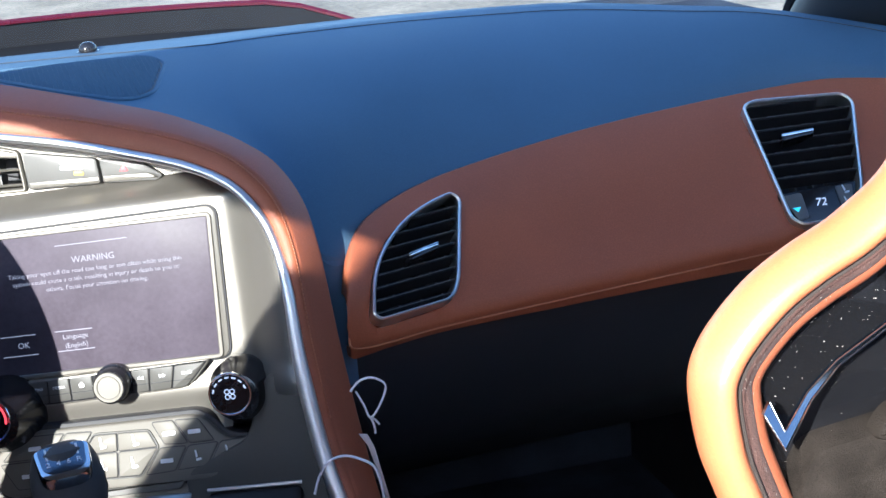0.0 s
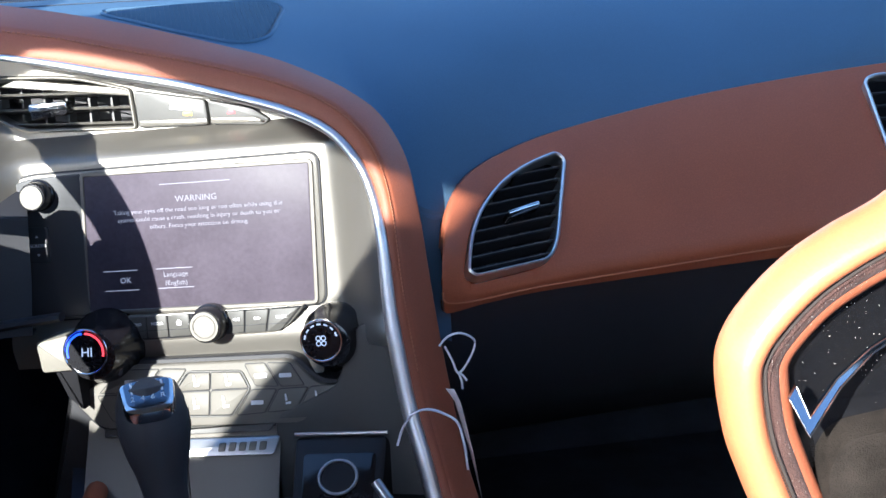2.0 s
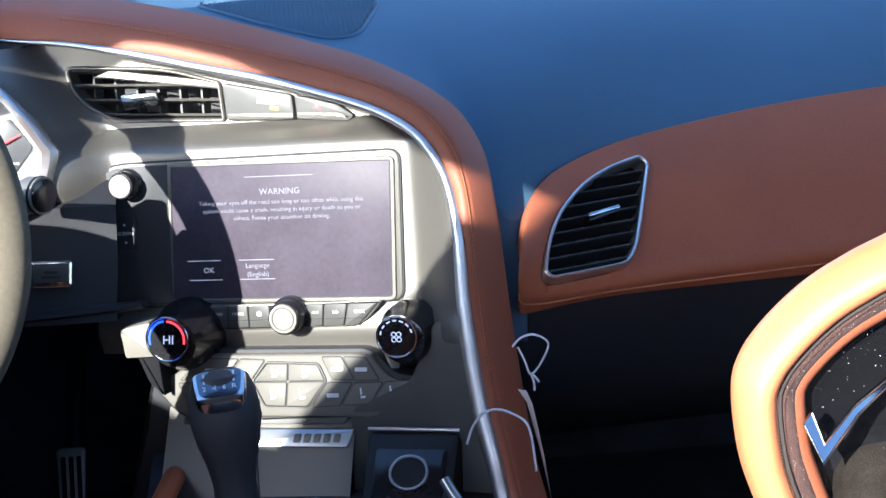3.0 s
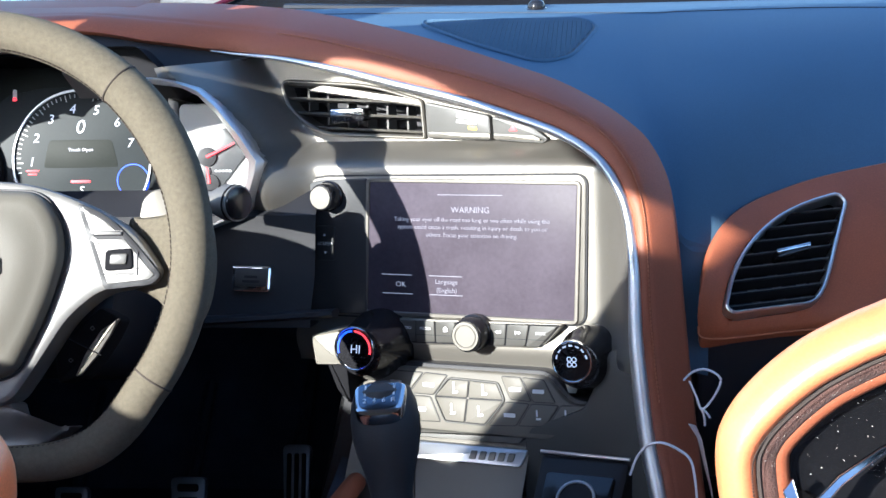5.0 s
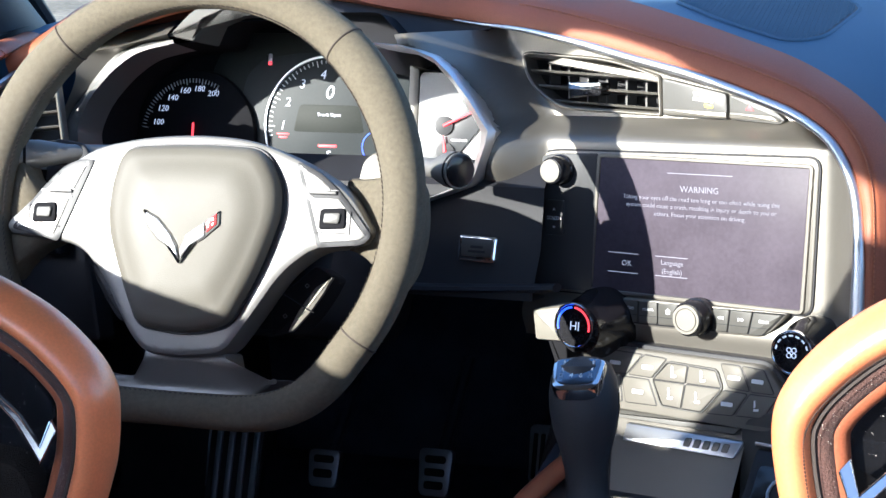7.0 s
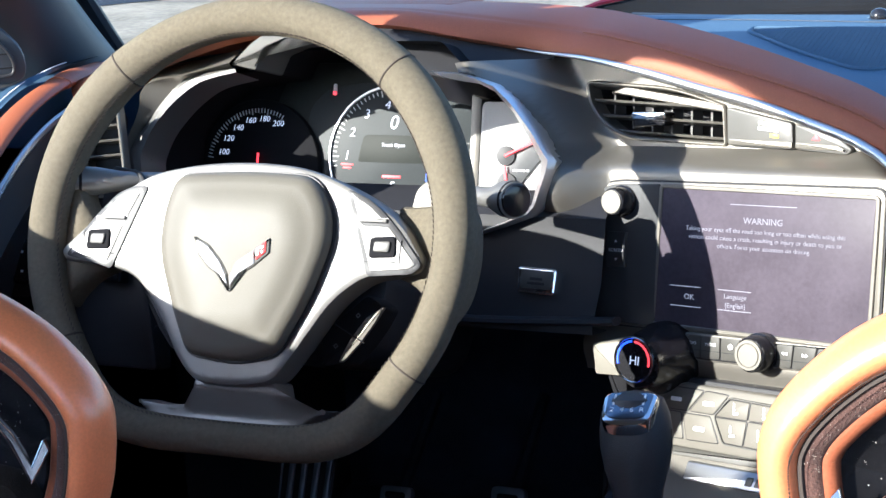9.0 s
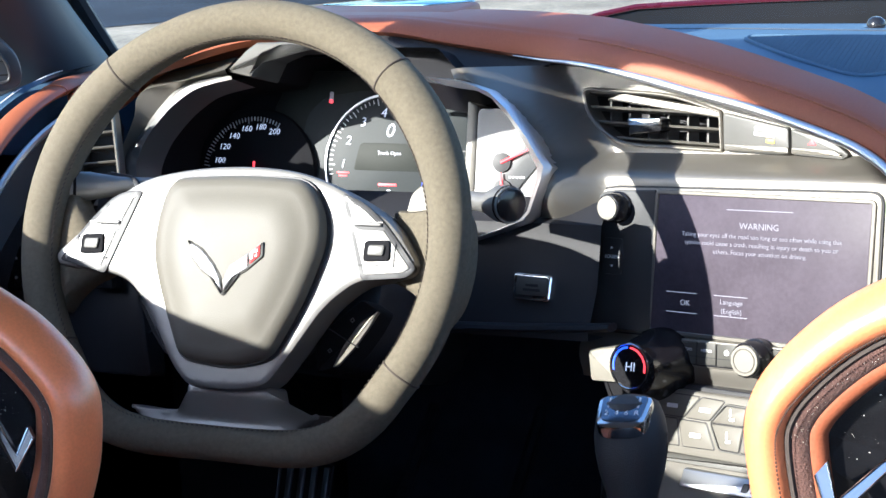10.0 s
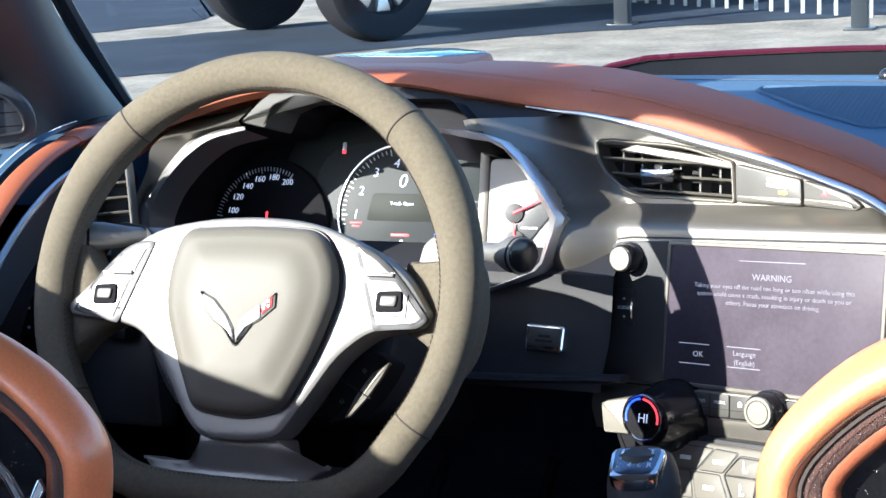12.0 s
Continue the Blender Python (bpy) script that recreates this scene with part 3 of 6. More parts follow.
    bm = bmesh.new()
    y = min(p.y for p in core) + 0.004
    row = 0
    while y < max(p.y for p in core) - 0.002:
        s = spans(core, y)
        if s:
            skin(bm, [[V3((x, y - 0.0011, 0.0010 + sag(x, y))), V3((x, y, 0.0028 + sag(x, y))), V3((x, y + 0.0011, 0.0010 + sag(x, y)))] for x in [s[0] + 0.002 + (s[1] - s[0] - 0.004) * k / 10 for k in range(11)]], closed=False)
        y += 0.0042
    x = min(p.x for p in core) + 0.003
    turned = [V3((p.y, p.x)) for p in core]
    while x < max(p.x for p in core) - 0.002:
        s = spans(turned, x)
        if s:
            skin(bm, [[V3((x - 0.0009, y, 0.0010 + sag(x, y))), V3((x, y, 0.0026 + sag(x, y))), V3((x + 0.0009, y, 0.0010 + sag(x, y)))] for y in [s[0] + 0.003 + (s[1] - s[0] - 0.006) * k / 8 for k in range(9)]], closed=False)
        x += 0.0042
    tagged(part("grille_ribs", bm, VINYL, sp), kind="stuff")
    # light sensor
    sn = part("light_sensor", revolve((0, 0), [(0.0105, -0.01), (0.0105, 0.0005), (0.0085, 0.0012), (0.0085, 0.003), (0.0074, 0.0062), (0.0048, 0.0086), (0.0015, 0.0095)], 28), GLOSS, dash, "small glossy domed light sensor", pose(0.042, 0.515, 0.8175))

    # passenger panel
    T = [(0.180, 0.115, 0.67), (0.187, 0.125, 0.694), (0.207, 0.15, 0.713), (0.244, 0.18, 0.723), (0.298, 0.2, 0.733), (0.403, 0.215, 0.747), (0.51, 0.22, 0.757), (0.612, 0.21, 0.766), (0.66, 0.195, 0.768), (0.74, 0.14, 0.765)]
    M = [(0.1775, 0.100, 0.648), (0.180, 0.0995, 0.641), (0.195, 0.10, 0.637), (0.216, 0.105, 0.636), (0.27, 0.113, 0.639), (0.413, 0.125, 0.646), (0.511, 0.12, 0.656), (0.60, 0.11, 0.667), (0.65, 0.10, 0.673), (0.74, 0.07, 0.68)]
    B = [(0.179, 0.104, 0.632), (0.181, 0.104, 0.622), (0.196, 0.108, 0.622), (0.217, 0.112, 0.624), (0.27, 0.119, 0.627), (0.414, 0.13, 0.629), (0.513, 0.125, 0.634), (0.60, 0.115, 0.64), (0.65, 0.105, 0.645), (0.74, 0.075, 0.65)]
    Ts, Ms, Bs = spline(T, 14), spline(M, 14), spline(B, 14)
    rows = [[p + V3((0, 0.014, -0.012)) for p in Ts], [p + V3((0, 0.004, 0.0)) for p in Ts]]
    for k in range(17):
        t = k / 16
        bul = 0.010 * math.sin(math.pi * t) ** 0.8 + 0.002
        rows.append([a.lerp(b, t) + V3((0, -0.75, 0.6)) * bul for a, b in zip(Ts, Ms)])
    rows += [[a.lerp(b, t) + V3((0, -0.003 * (1 - t), 0)) for a, b in zip(Ms, Bs)] for t in (0.25, 0.6, 1.0)]
    rows.append([p + V3((0, 0.02, -0.004)) for p in Bs])
    bm = sheet(rows, 0.0)
    loop1 = rounded([(0.050, 0.037, 0.010), (0.055, 0.028, 0.008), (0.0155, -0.034, 0.02), (0.002, -0.0465, 0.012), (-0.063, -0.0400, 0.010), (-0.0675, -0.033, 0.008), (-0.0525, -0.007, 0.02), (-0.032, 0.0135, 0.02), (-0.004, 0.029, 0.02), (0.024, 0.0355, 0.02)], 0.01, 4)
    loop2 = rounded([(-0.0375, 0.050, 0.012), (-0.026, 0.0535, 0.01), (0.050, 0.044, 0.014), (0.0575, 0.034, 0.01), (0.037, -0.053, 0.02), (0.017, -0.071, 0.014), (-0.0205, -0.0705, 0.014), (-0.030, -0.062, 0.012)], 0.01, 5)
    cut(bm, PV1, inset(loop1, -0.0005)), cut(bm, PV2, inset(loop2, 0.0))
    part("passenger_panel", bm, LEATHER, dash, "brown leather passenger panel")
    seam = [a.lerp(b, 0.45) + V3((0, -0.0035, 0.0)) for a, b in zip(Ms, Bs)]
    part("panel_seam", tube(seam, 0.0009, 5), THREAD, dash, "tan stitched seam")
    under = [[p + V3((0, 0.012, -0.003)) for p in Bs], [p + V3((0, 0.05, -0.10)) for p in Bs], [p + V3((0, 0.30, -0.25)) for p in Bs], [p + V3((0, 0.5, -0.25)) for p in Bs]]
    part("glovebox_front", sheet(under, 0.0), PILLAR, dash, "black lower dash in shade")
    v1 = thing_part("centre_vent", PV1 @ Matrix.Translation((0, 0, 0.0045)), dash)
    vent(v1, loop1, 8, "", 0.0026, -0.106, tab=(-0.001, -0.002, 0.014, 0.0030), fins=6)
    v2 = thing_part("side_vent", PV2 @ Matrix.Translation((0, 0, 0.0035)), dash)
    vent(v2, loop2, 7, "", 0.0026, -0.072, tab=(0.0, 0.0115, 0.014, 0.0030), fins=6, low=0.038)
    part("control_plate", prism(rounded([(-0.034, -0.036), (0.037, -0.037), (0.028, -0.057), (0.014, -0.066), (-0.019, -0.066), (-0.027, -0.060)], 0.005), -0.02, -0.003, 0.001), GLOSS, v2, "gloss black climate display")
    lettering("temperature_digits", "72", 0.0098, (0.001, -0.0505), LIT_WHITE, v2, -0.0026, turn=-6, slant=0.15)
    part("left_key", prism(rounded([(-0.031, -0.0385), (-0.0125, -0.0385), (-0.0125, -0.0625), (-0.022, -0.063)], 0.003), -0.01, -0.0015, 0.0008), BUTTON, v2)
    part("down_mark", prism([V3((-0.0240, -0.0515)), V3((-0.0205, -0.0560)), V3((-0.0170, -0.0518))], -0.002, -0.0010, 0.0002), LIT_CYAN, v2)
    part("right_key", prism(rounded([(0.0165, -0.039), (0.032, -0.040), (0.026, -0.058), (0.0165, -0.060)], 0.003), -0.01, -0.0015, 0.0008), BUTTON, v2)
    part("seat_mark", seat_icon(0.0240, -0.0445, 0.0045, -0.001), WHITE_PRINT, v2)
    part("seat_mark", seat_icon(0.0220, -0.0540, 0.0035, -0.001), WHITE_PRINT, v2)

    # leather brow over the gauges and down beside the console
    I = [(-0.347, 0.27, 0.846), (-0.274, 0.28, 0.834), (-0.208, 0.29, 0.822), (-0.16, 0.27, 0.82), (-0.106, 0.245, 0.814), (-0.055, 0.22, 0.806), (-0.006, 0.195, 0.799), (0.041, 0.17, 0.789), (0.077, 0.148, 0.78), (0.104, 0.125, 0.767),
         (0.12, 0.105, 0.747), (0.127, 0.09, 0.726), (0.130, 0.075, 0.697), (0.131, 0.062, 0.652), (0.134, 0.052, 0.615), (0.139, 0.040, 0.575), (0.146, 0.027, 0.54), (0.153, 0.012, 0.50), (0.163, -0.03, 0.45)]
    O = [(-0.36, 0.37, 0.852), (-0.27, 0.37, 0.853), (-0.174, 0.345, 0.85), (-0.12, 0.315, 0.846), (-0.065, 0.283, 0.839), (-0.014, 0.252, 0.83), (0.035, 0.225, 0.819), (0.07, 0.202, 0.811), (0.098, 0.182, 0.801), (0.122, 0.160, 0.79),
         (0.143, 0.14, 0.774), (0.157, 0.12, 0.748), (0.162, 0.10, 0.716), (0.166, 0.09, 0.67), (0.170, 0.08, 0.625), (0.176, 0.064, 0.57), (0.181, 0.047, 0.53), (0.187, 0.03, 0.50), (0.198, -0.01, 0.45)]
    I = [(-0.632, 0.232, 0.781), (-0.600, 0.232, 0.797), (-0.520, 0.20, 0.824), (-0.451, 0.24, 0.842)] + I
    O = [(-0.646, 0.268, 0.795), (-0.618, 0.285, 0.812), (-0.568, 0.30, 0.840), (-0.47, 0.36, 0.852)] + O
    Is, Os = spline(I, 7), spline(O, 7)
    rows = [[a + V3((0, 0.012, -0.006)) for a in Is], [a + V3((0, 0.003, -0.002)) for a in Is]]
    swell = lambda t: 0.0115 * math.sin(min(1.0, t / 0.33) * math.pi / 2) ** 0.8 * (1 if t < 0.33 else 1 - 1.05 * ((t - 0.33) / 0.67) ** 1.4)
    for t in (0.0, 0.03, 0.07, 0.12, 0.18, 0.24, 0.29, 0.325, 0.345, 0.38, 0.44, 0.52, 0.62, 0.72, 0.82, 0.90, 0.96, 1.0):
        dip = 0.0008 * math.exp(-((t - 0.34) / 0.018) ** 2)
        rows.append([a.lerp(b, t) + V3((0, -0.7, 0.7)) * (swell(t) - dip) for a, b in zip(Is, Os)])
    rows += [[b + V3((0.002, 0.004, -0.012)) for b in Os], [b + V3((0.002, 0.004, -0.04)) for b in Os]]
    part("brow", sheet(rows, 0.0), LEATHER, dash, "brown leather brow with stitched edge")
    # stitches along the brow
    stitch = [a.lerp(b, 0.31) + V3((0, -0.7, 0.7)) * (swell(0.31) + 0.0002) for a, b in zip(Is, Os)]
    bm = bmesh.new()
    for i in range(46, 130):
        for j in range(2):
            p = stitch[i].lerp(stitch[i + 1], 0.1 + 0.5 * j)
            q = stitch[i].lerp(stitch[i + 1], 0.4 + 0.5 * j)
            tube([p + V3((0, -0.0003, 0.0002)), q + V3((0, -0.0003, 0.0002))], 0.0006, 4, bm=bm)
    tagged(part("brow_stitching", bm, THREAD, dash, "tan stitching"), kind="stuff")
    strip = [p + V3((0, -0.004, -0.001)) for p in Is[40:]]
    part("chrome_strip", tube(strip, [0.0036 * min(1.0, 0.15 + k / 22) + 0.0024 * min(1.0, max(0.0, (0.72 - p.z) / 0.10)) for k, p in enumerate(strip)], 10), RIM, dash, "thin chrome strip below the brow")
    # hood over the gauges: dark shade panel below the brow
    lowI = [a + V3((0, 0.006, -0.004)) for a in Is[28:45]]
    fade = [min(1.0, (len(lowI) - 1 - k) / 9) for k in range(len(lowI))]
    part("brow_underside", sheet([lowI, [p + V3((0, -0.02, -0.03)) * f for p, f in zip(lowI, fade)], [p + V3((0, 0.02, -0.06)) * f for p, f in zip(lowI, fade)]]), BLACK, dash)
    # head-up display cover
    h = thing_part("head_up_cover", axes((-0.35, 0.40, 0.8525), (1, 0, 0), (0, 1, 0.02)), dash)
    part("hud_pad", prism(rounded([(-0.13, -0.06), (0.05, -0.06), (0.05, 0.020), (-0.035, 0.062), (-0.11, 0.005)], 0.012), -0.03, 0.002, 0.004), LEATHER, h, "brown leather pad round the head-up window")
    part("hud_glass", prism(rounded([(-0.105, -0.002), (0.005, -0.008), (0.045, 0.016), (0.0, 0.046), (-0.040, 0.052)], 0.004), -0.01, 0.0032, 0.0008), HUD, h, "glossy head-up display window with sky reflection in its cyan colour")
    return dash, Is


def thing_part(name, m, parent):
    """An empty holder of sub-parts is replaced by a small backing plate mesh, so that parts stay meshes."""
    bm = bmesh.new()
    block((-0.012, -0.012, -0.05), (0.012, 0.012, -0.046), 0, bm)
    return part(name, bm, BLACK, parent, m=m, smooth=False)


def seat_icon(x, y, s, d):
    bm = prism(rounded([(x - 0.5 * s, y + s), (x - 0.2 * s, y + s), (x, y - 0.1 * s), (x - 0.35 * s, y - 0.3 * s)], 0.1 * s, 2), d, d + 0.0004, 0.0001)
    prism(rounded([(x - 0.35 * s, y - 0.4 * s), (x + 0.6 * s, y - 0.3 * s), (x + 0.6 * s, y - 0.7 * s), (x - 0.35 * s, y - 0.8 * s)], 0.1 * s, 2), d, d + 0.0004, 0.0001, bm)
    return bm


def ramp_to(x, a, b):
    t = min(1.0, max(0.0, (x - a) / (b - a)))
    return t * t * (3 - 2 * t)


def fascia_depth(u, v):
    d = 0.002 - 0.034 * ramp_to(v, 0.066, 0.086) + 0.006 * ramp_to(-v, 0.060, 0.076) - 0.006 * ramp_to(-v, 0.079, 0.098) + 0.014 * ramp_to(-v, 0.098, 0.110) + 0.016 * ramp_to(-v, 0.10, 0.16)
    d += 0.040 * ramp_to(u, 0.108, 0.155) * ramp_to(-v, -0.115, -0.06)
    up = max(0.0, v - 0.06)
    s0 = 0.135 + 0.75 * up
    d += (0.042 + 0.6 * up) * ramp_to(-u, s0, s0 + 0.038) * ramp_to(v, -0.01, 0.05)
    return d


# ---- centre stack ----
BEZEL = [(62, 56), (88, 54.5), (102, 51.5), (117, 47), (132, 35.5), (152.4, 12.5), (165, -6), (171.7, -14.1), (169.5, -24), (160, -52), (154, -59), (132, -67.5), (107, -76)]


def build_stack(dash, brow):
    st = thing("centre_stack", STK, "satin silver centre stack with touchscreen and climate controls", "centre console")
    us = [-0.250 + 0.420 * i / 105 for i in range(106)]
    vs = [-0.125 + 0.285 * j / 72 for j in range(73)]
    bm = sheet([[V3((u, v, fascia_depth(u, v))) for u in us] for v in vs])
    vloop = rounded([(-0.190, 0.139, 0.012), (-0.10, 0.133, 0.02), (-0.052, 0.119, 0.004), (-0.050, 0.086, 0.004), (-0.152, 0.090, 0.02), (-0.182, 0.112, 0.02)], 0.01, 6)
    cut(bm, ONE, inset(vloop, 0.0015), 0.08)
    cut(bm, STK.inverted() @ CLU, [V3((a / 1000, b / 1000)) for a, b in BEZEL + [(40, -76), (40, 56)]], 0.12)
    gone = [f for f in bm.faces if f.calc_center_median().x < -0.160 and f.calc_center_median().y < 0.012] + \
           [f for f in bm.faces if f.calc_center_median().x < -0.096 and f.calc_center_median().y < -0.096] + \
           [f for f in bm.faces if f.calc_center_median().y < -0.085 and f.calc_center_median().x > 0.128 + 1.6 * (f.calc_center_median().y + 0.085)]
    bmesh.ops.delete(bm, geom=list(set(gone)), context="FACES")
    inv = STK.inverted()
    edge = [(inv @ q).xy for q in brow[35:105]]
    c = V3((-0.05, -0.02))
    edge = [q + (q - c).normalized() * 0.004 for q in edge if q.x > -0.168]
    keep = [V3((-0.40, 0.120)), V3((-0.295, 0.145)), V3((-0.250, 0.1530)), V3((-0.205, 0.1585)), V3((-0.182, 0.1615))] + edge + [V3((0.16, -0.3)), V3((-0.4, -0.3))]
    # trim the sheet and draw its rim onto the outline
    out_ = {w for w in bm.verts if not inside(keep, w.co.x, w.co.y)}
    bmesh.ops.delete(bm, geom=[f for f in bm.faces if all(w in out_ for w in f.verts)], context="FACES")
    for w in bm.verts:
        if not inside(keep, w.co.x, w.co.y):
            best = None
            p = V3((w.co.x, w.co.y))
            for q, r in zip(keep, keep[1:]):
                d = r - q
                k = min(1.0, max(0.0, (p - q).dot(d) / d.length_squared))
                n = q + d * k
                if best is None or (n - p).length < (best - p).length:
                    best = n
            w.co = V3((best.x, best.y, fascia_depth(best.x, best.y)))
    part("fascia", bm, SATIN, st, "satin silver painted fascia")
    # air vent above the screen
    v = thing_part("stack_vent", Matrix.Translation((0, 0, -0.030)), st)
    vent(v, vloop, 4, "", 0.003, -0.05, deep=0.05, tab=(-0.122, 0.106, 0.016, 0.0065), fins=7, chrome=SATIN, front=0.002)
    part("vent_upper_blade", prism(rounded([(-0.165, 0.128), (-0.052, 0.112), (-0.052, 0.118), (-0.15, 0.133)], 0.002), -0.014, -0.003, 0.001), SATIN, v)
    # hazard and airbag strip
    key1 = rounded([(-0.049, 0.117), (0.009, 0.105), (0.010, 0.085), (-0.048, 0.087)], 0.003)
    key2 = rounded([(0.011, 0.1045), (0.046, 0.096), (0.060, 0.0855), (0.055, 0.082), (0.012, 0.085)], 0.0025)
    k1 = part("airbag_light_plate", prism(key1, -0.05, -0.026, 0.0015), BUTTON, st, "dark grey indicator plate")
    k2 = part("hazard_switch", prism(key2, -0.05, -0.026, 0.0015), BUTTON, st, "dark grey hazard switch with red mark")
    part("plate_sill", prism(rounded([(-0.046, 0.0925), (0.0095, 0.0905), (0.010, 0.086), (-0.046, 0.088)], 0.001), -0.03, -0.0245, 0.0008), SATIN, k1)
    part("plate_sill", prism(rounded([(0.0125, 0.0905), (0.048, 0.0885), (0.056, 0.0845), (0.0125, 0.086)], 0.001), -0.03, -0.0245, 0.0008), SATIN, k2)
    for i, (x, w) in enumerate(((-0.012, 0.008), (-0.0115, 0.009))):
        part("legend_bar", prism(rounded([(x - w, 0.1065 - 0.0042 * i), (x + w, 0.1045 - 0.0042 * i), (x + w, 0.1018 - 0.0042 * i), (x - w, 0.1038 - 0.0042 * i)], 0.0006, 2), -0.0265, -0.0255, 0.0002), WHITE_PRINT, k1)
    part("amber_light", prism(rounded([(-0.010, 0.0968), (-0.0025, 0.0960), (-0.0025, 0.0932), (-0.010, 0.0940)], 0.0006, 2), -0.0265, -0.0254, 0.0002), LIT_AMBER, k1, "amber warning light")
    part("red_triangle", prism([V3((0.026, 0.0925)), V3((0.033, 0.0922)), V3((0.0297, 0.0975))], -0.0265, -0.0254, 0.0002), LIT_RED, k2, "red hazard triangle")
    # touchscreen with black side pad
    outer = rounded([(-0.160, 0.058, 0.035), (0.103, 0.060, 0.010), (0.098, -0.058, 0.010), (-0.166, -0.058, 0.006)], 0.01, 6)
    sc = part("screen_surround", prism(outer, -0.004, 0.0045, 0.0015), SATIN, st, "satin frame round the touchscreen")
    part("shadow_gap", ring(inset(outer, -0.0012), 0.0016, 0.0, 0.0035, 0.0003), BLACK, sc)
    pad = rounded([(-0.157, 0.055, 0.030), (-0.089, 0.057, 0.002), (-0.094, -0.056, 0.002), (-0.163, -0.056, 0.005)], 0.01, 6)
    pb = part("side_pad", prism(pad, 0.003, 0.0062, 0.001), PAD, sc, "matt charcoal control pad")
    glass = rounded([(-0.0865, 0.0545), (0.0960, 0.0525), (0.0900, -0.0545), (-0.0945, -0.0530)], 0.002)
    part("display_frame", ring(inset(glass, -0.003), 0.0035, 0.003, 0.0060, 0.0006), SATIN_DARK, sc)
    gl = part("display_glass", prism(glass, 0.002, 0.0050, 0.0002), GLASS_DARK, sc, "dark dusty touchscreen glass showing a warning")
    d = 0.0053
    lettering("warning_title", "WARNING", 0.0070, (0.0035, 0.0315), SCREEN_TEXT, gl, d, -0.3, lift=0.0001, bold=-0.00004)
    for i, line in enumerate(("Taking your eyes off the road too long or too often while using this", "system could cause a crash, resulting in injury or death to you or", "others. Focus your attention on driving.")):
        lettering("warning_text", line, 0.0050, (0.0035, 0.0235 - 0.0062 * i), SCREEN_TEXT, gl, d, -0.3, lift=0.0001, bold=-0.00004)
    lettering("ok_label", "OK", 0.0065, (-0.0615, -0.0300), SCREEN_TEXT, gl, d, -0.3, lift=0.0001, bold=-0.00004)
    lettering("language_label", "Language", 0.0055, (-0.0200, -0.0270), SCREEN_TEXT, gl, d, -0.3, lift=0.0001, bold=-0.00004)
    lettering("language_label", "(English)", 0.0055, (-0.0200, -0.0340), SCREEN_TEXT, gl, d, -0.3, lift=0.0001, bold=-0.00004)
    for x0, x1, y in ((-0.0790, -0.0510, -0.0222), (-0.0790, -0.0510, -0.0378), (-0.0355, -0.0060, -0.0225), (-0.0355, -0.0060, -0.0380), (-0.025, 0.032, 0.0435)):
        part("screen_rule", prism(rounded([(x0, y), (x1, y - 0.0002), (x1, y + 0.0004), (x0, y + 0.0006)], 0.0002, 1), d - 0.0002, d, 0.00005), SCREEN_TEXT, gl)
    # volume knob and screen key
    kn = part("volume_knob", revolve((-0.1235, 0.0425), [(0.0125, 0.005), (0.0125, 0.009), (0.0115, 0.010), (0.0112, 0.020), (0.0103, 0.022), (0.003, 0.0226)], 40), GLOSS, pb, "small ribbed volume knob")
    part("knob_face", revolve((-0.1235, 0.0425), [(0.0095, 0.0215), (0.0092, 0.0235), (0.002, 0.0238)], 32), KNOB_FACE, kn, "brushed metal knob face")
    part("screen_key", prism(rounded([(-0.1385, 0.0175), (-0.1195, 0.0175), (-0.1205, -0.0115), (-0.1400, -0.0115)], 0.003), 0.005, 0.0075, 0.0008), PAD, pb)
    lettering("screen_key_text", "SCREEN", 0.0040, (-0.1297, 0.0025), WHITE_PRINT, pb, 0.0078, lift=0.00008)
    for s in (1, -1):
        part("arrow_mark", prism([V3((-0.1315, 0.0025 + s * 0.0065)), V3((-0.1285, 0.0025 + s * 0.0065)), V3((-0.13, 0.0025 + s * 0.0085))], 0.0074, 0.0078, 0.00005), WHITE_PRINT, pb)
    # row of audio keys
    row = rounded([(-0.072, -0.0575, 0.004), (0.083, -0.0565, 0.004), (0.064, -0.0765, 0.010), (-0.058, -0.0785, 0.012)], 0.008, 6)
    rp = part("audio_keys", prism(row, -0.002, 0.0105, 0.001), SATIN, st, "satin framed row of audio keys")
    part("row_gap", prism(inset(row, 0.0012), 0.008, 0.0110, 0.0003), BLACK, rp)
    xs = [(-0.068, -0.0465, -0.055, -0.0470), (-0.0455, -0.0290, -0.0460, -0.0290), (-0.028, -0.0105, -0.0280, -0.0105), (0.0205, 0.0345, 0.0205, 0.0325), (0.0355, 0.0540, 0.0335, 0.0500), (0.055, 0.0785, 0.0510, 0.0620)]
    for i, (a, b, c, e) in enumerate(xs):
        key = part("audio_key", prism(rounded([(a, -0.0583), (b, -0.0581), (e, -0.0752), (c, -0.0757)], 0.0014), 0.009, 0.0122, 0.0006), KEY, rp)
        part("key_crease", prism(rounded([(a + 0.3 * (c - a) * 2, -0.0694), (b + (e - b) * 0.65, -0.0692), (b + (e - b) * 0.68, -0.0698), (a + 0.64 * (c - a), -0.0700)], 0.0001, 1), 0.0118, 0.01235, 0.0001), BLACK, key)
        m = (a + b) / 2 + (0.002 if i == 0 else -0.003 if i == 5 else 0.0)
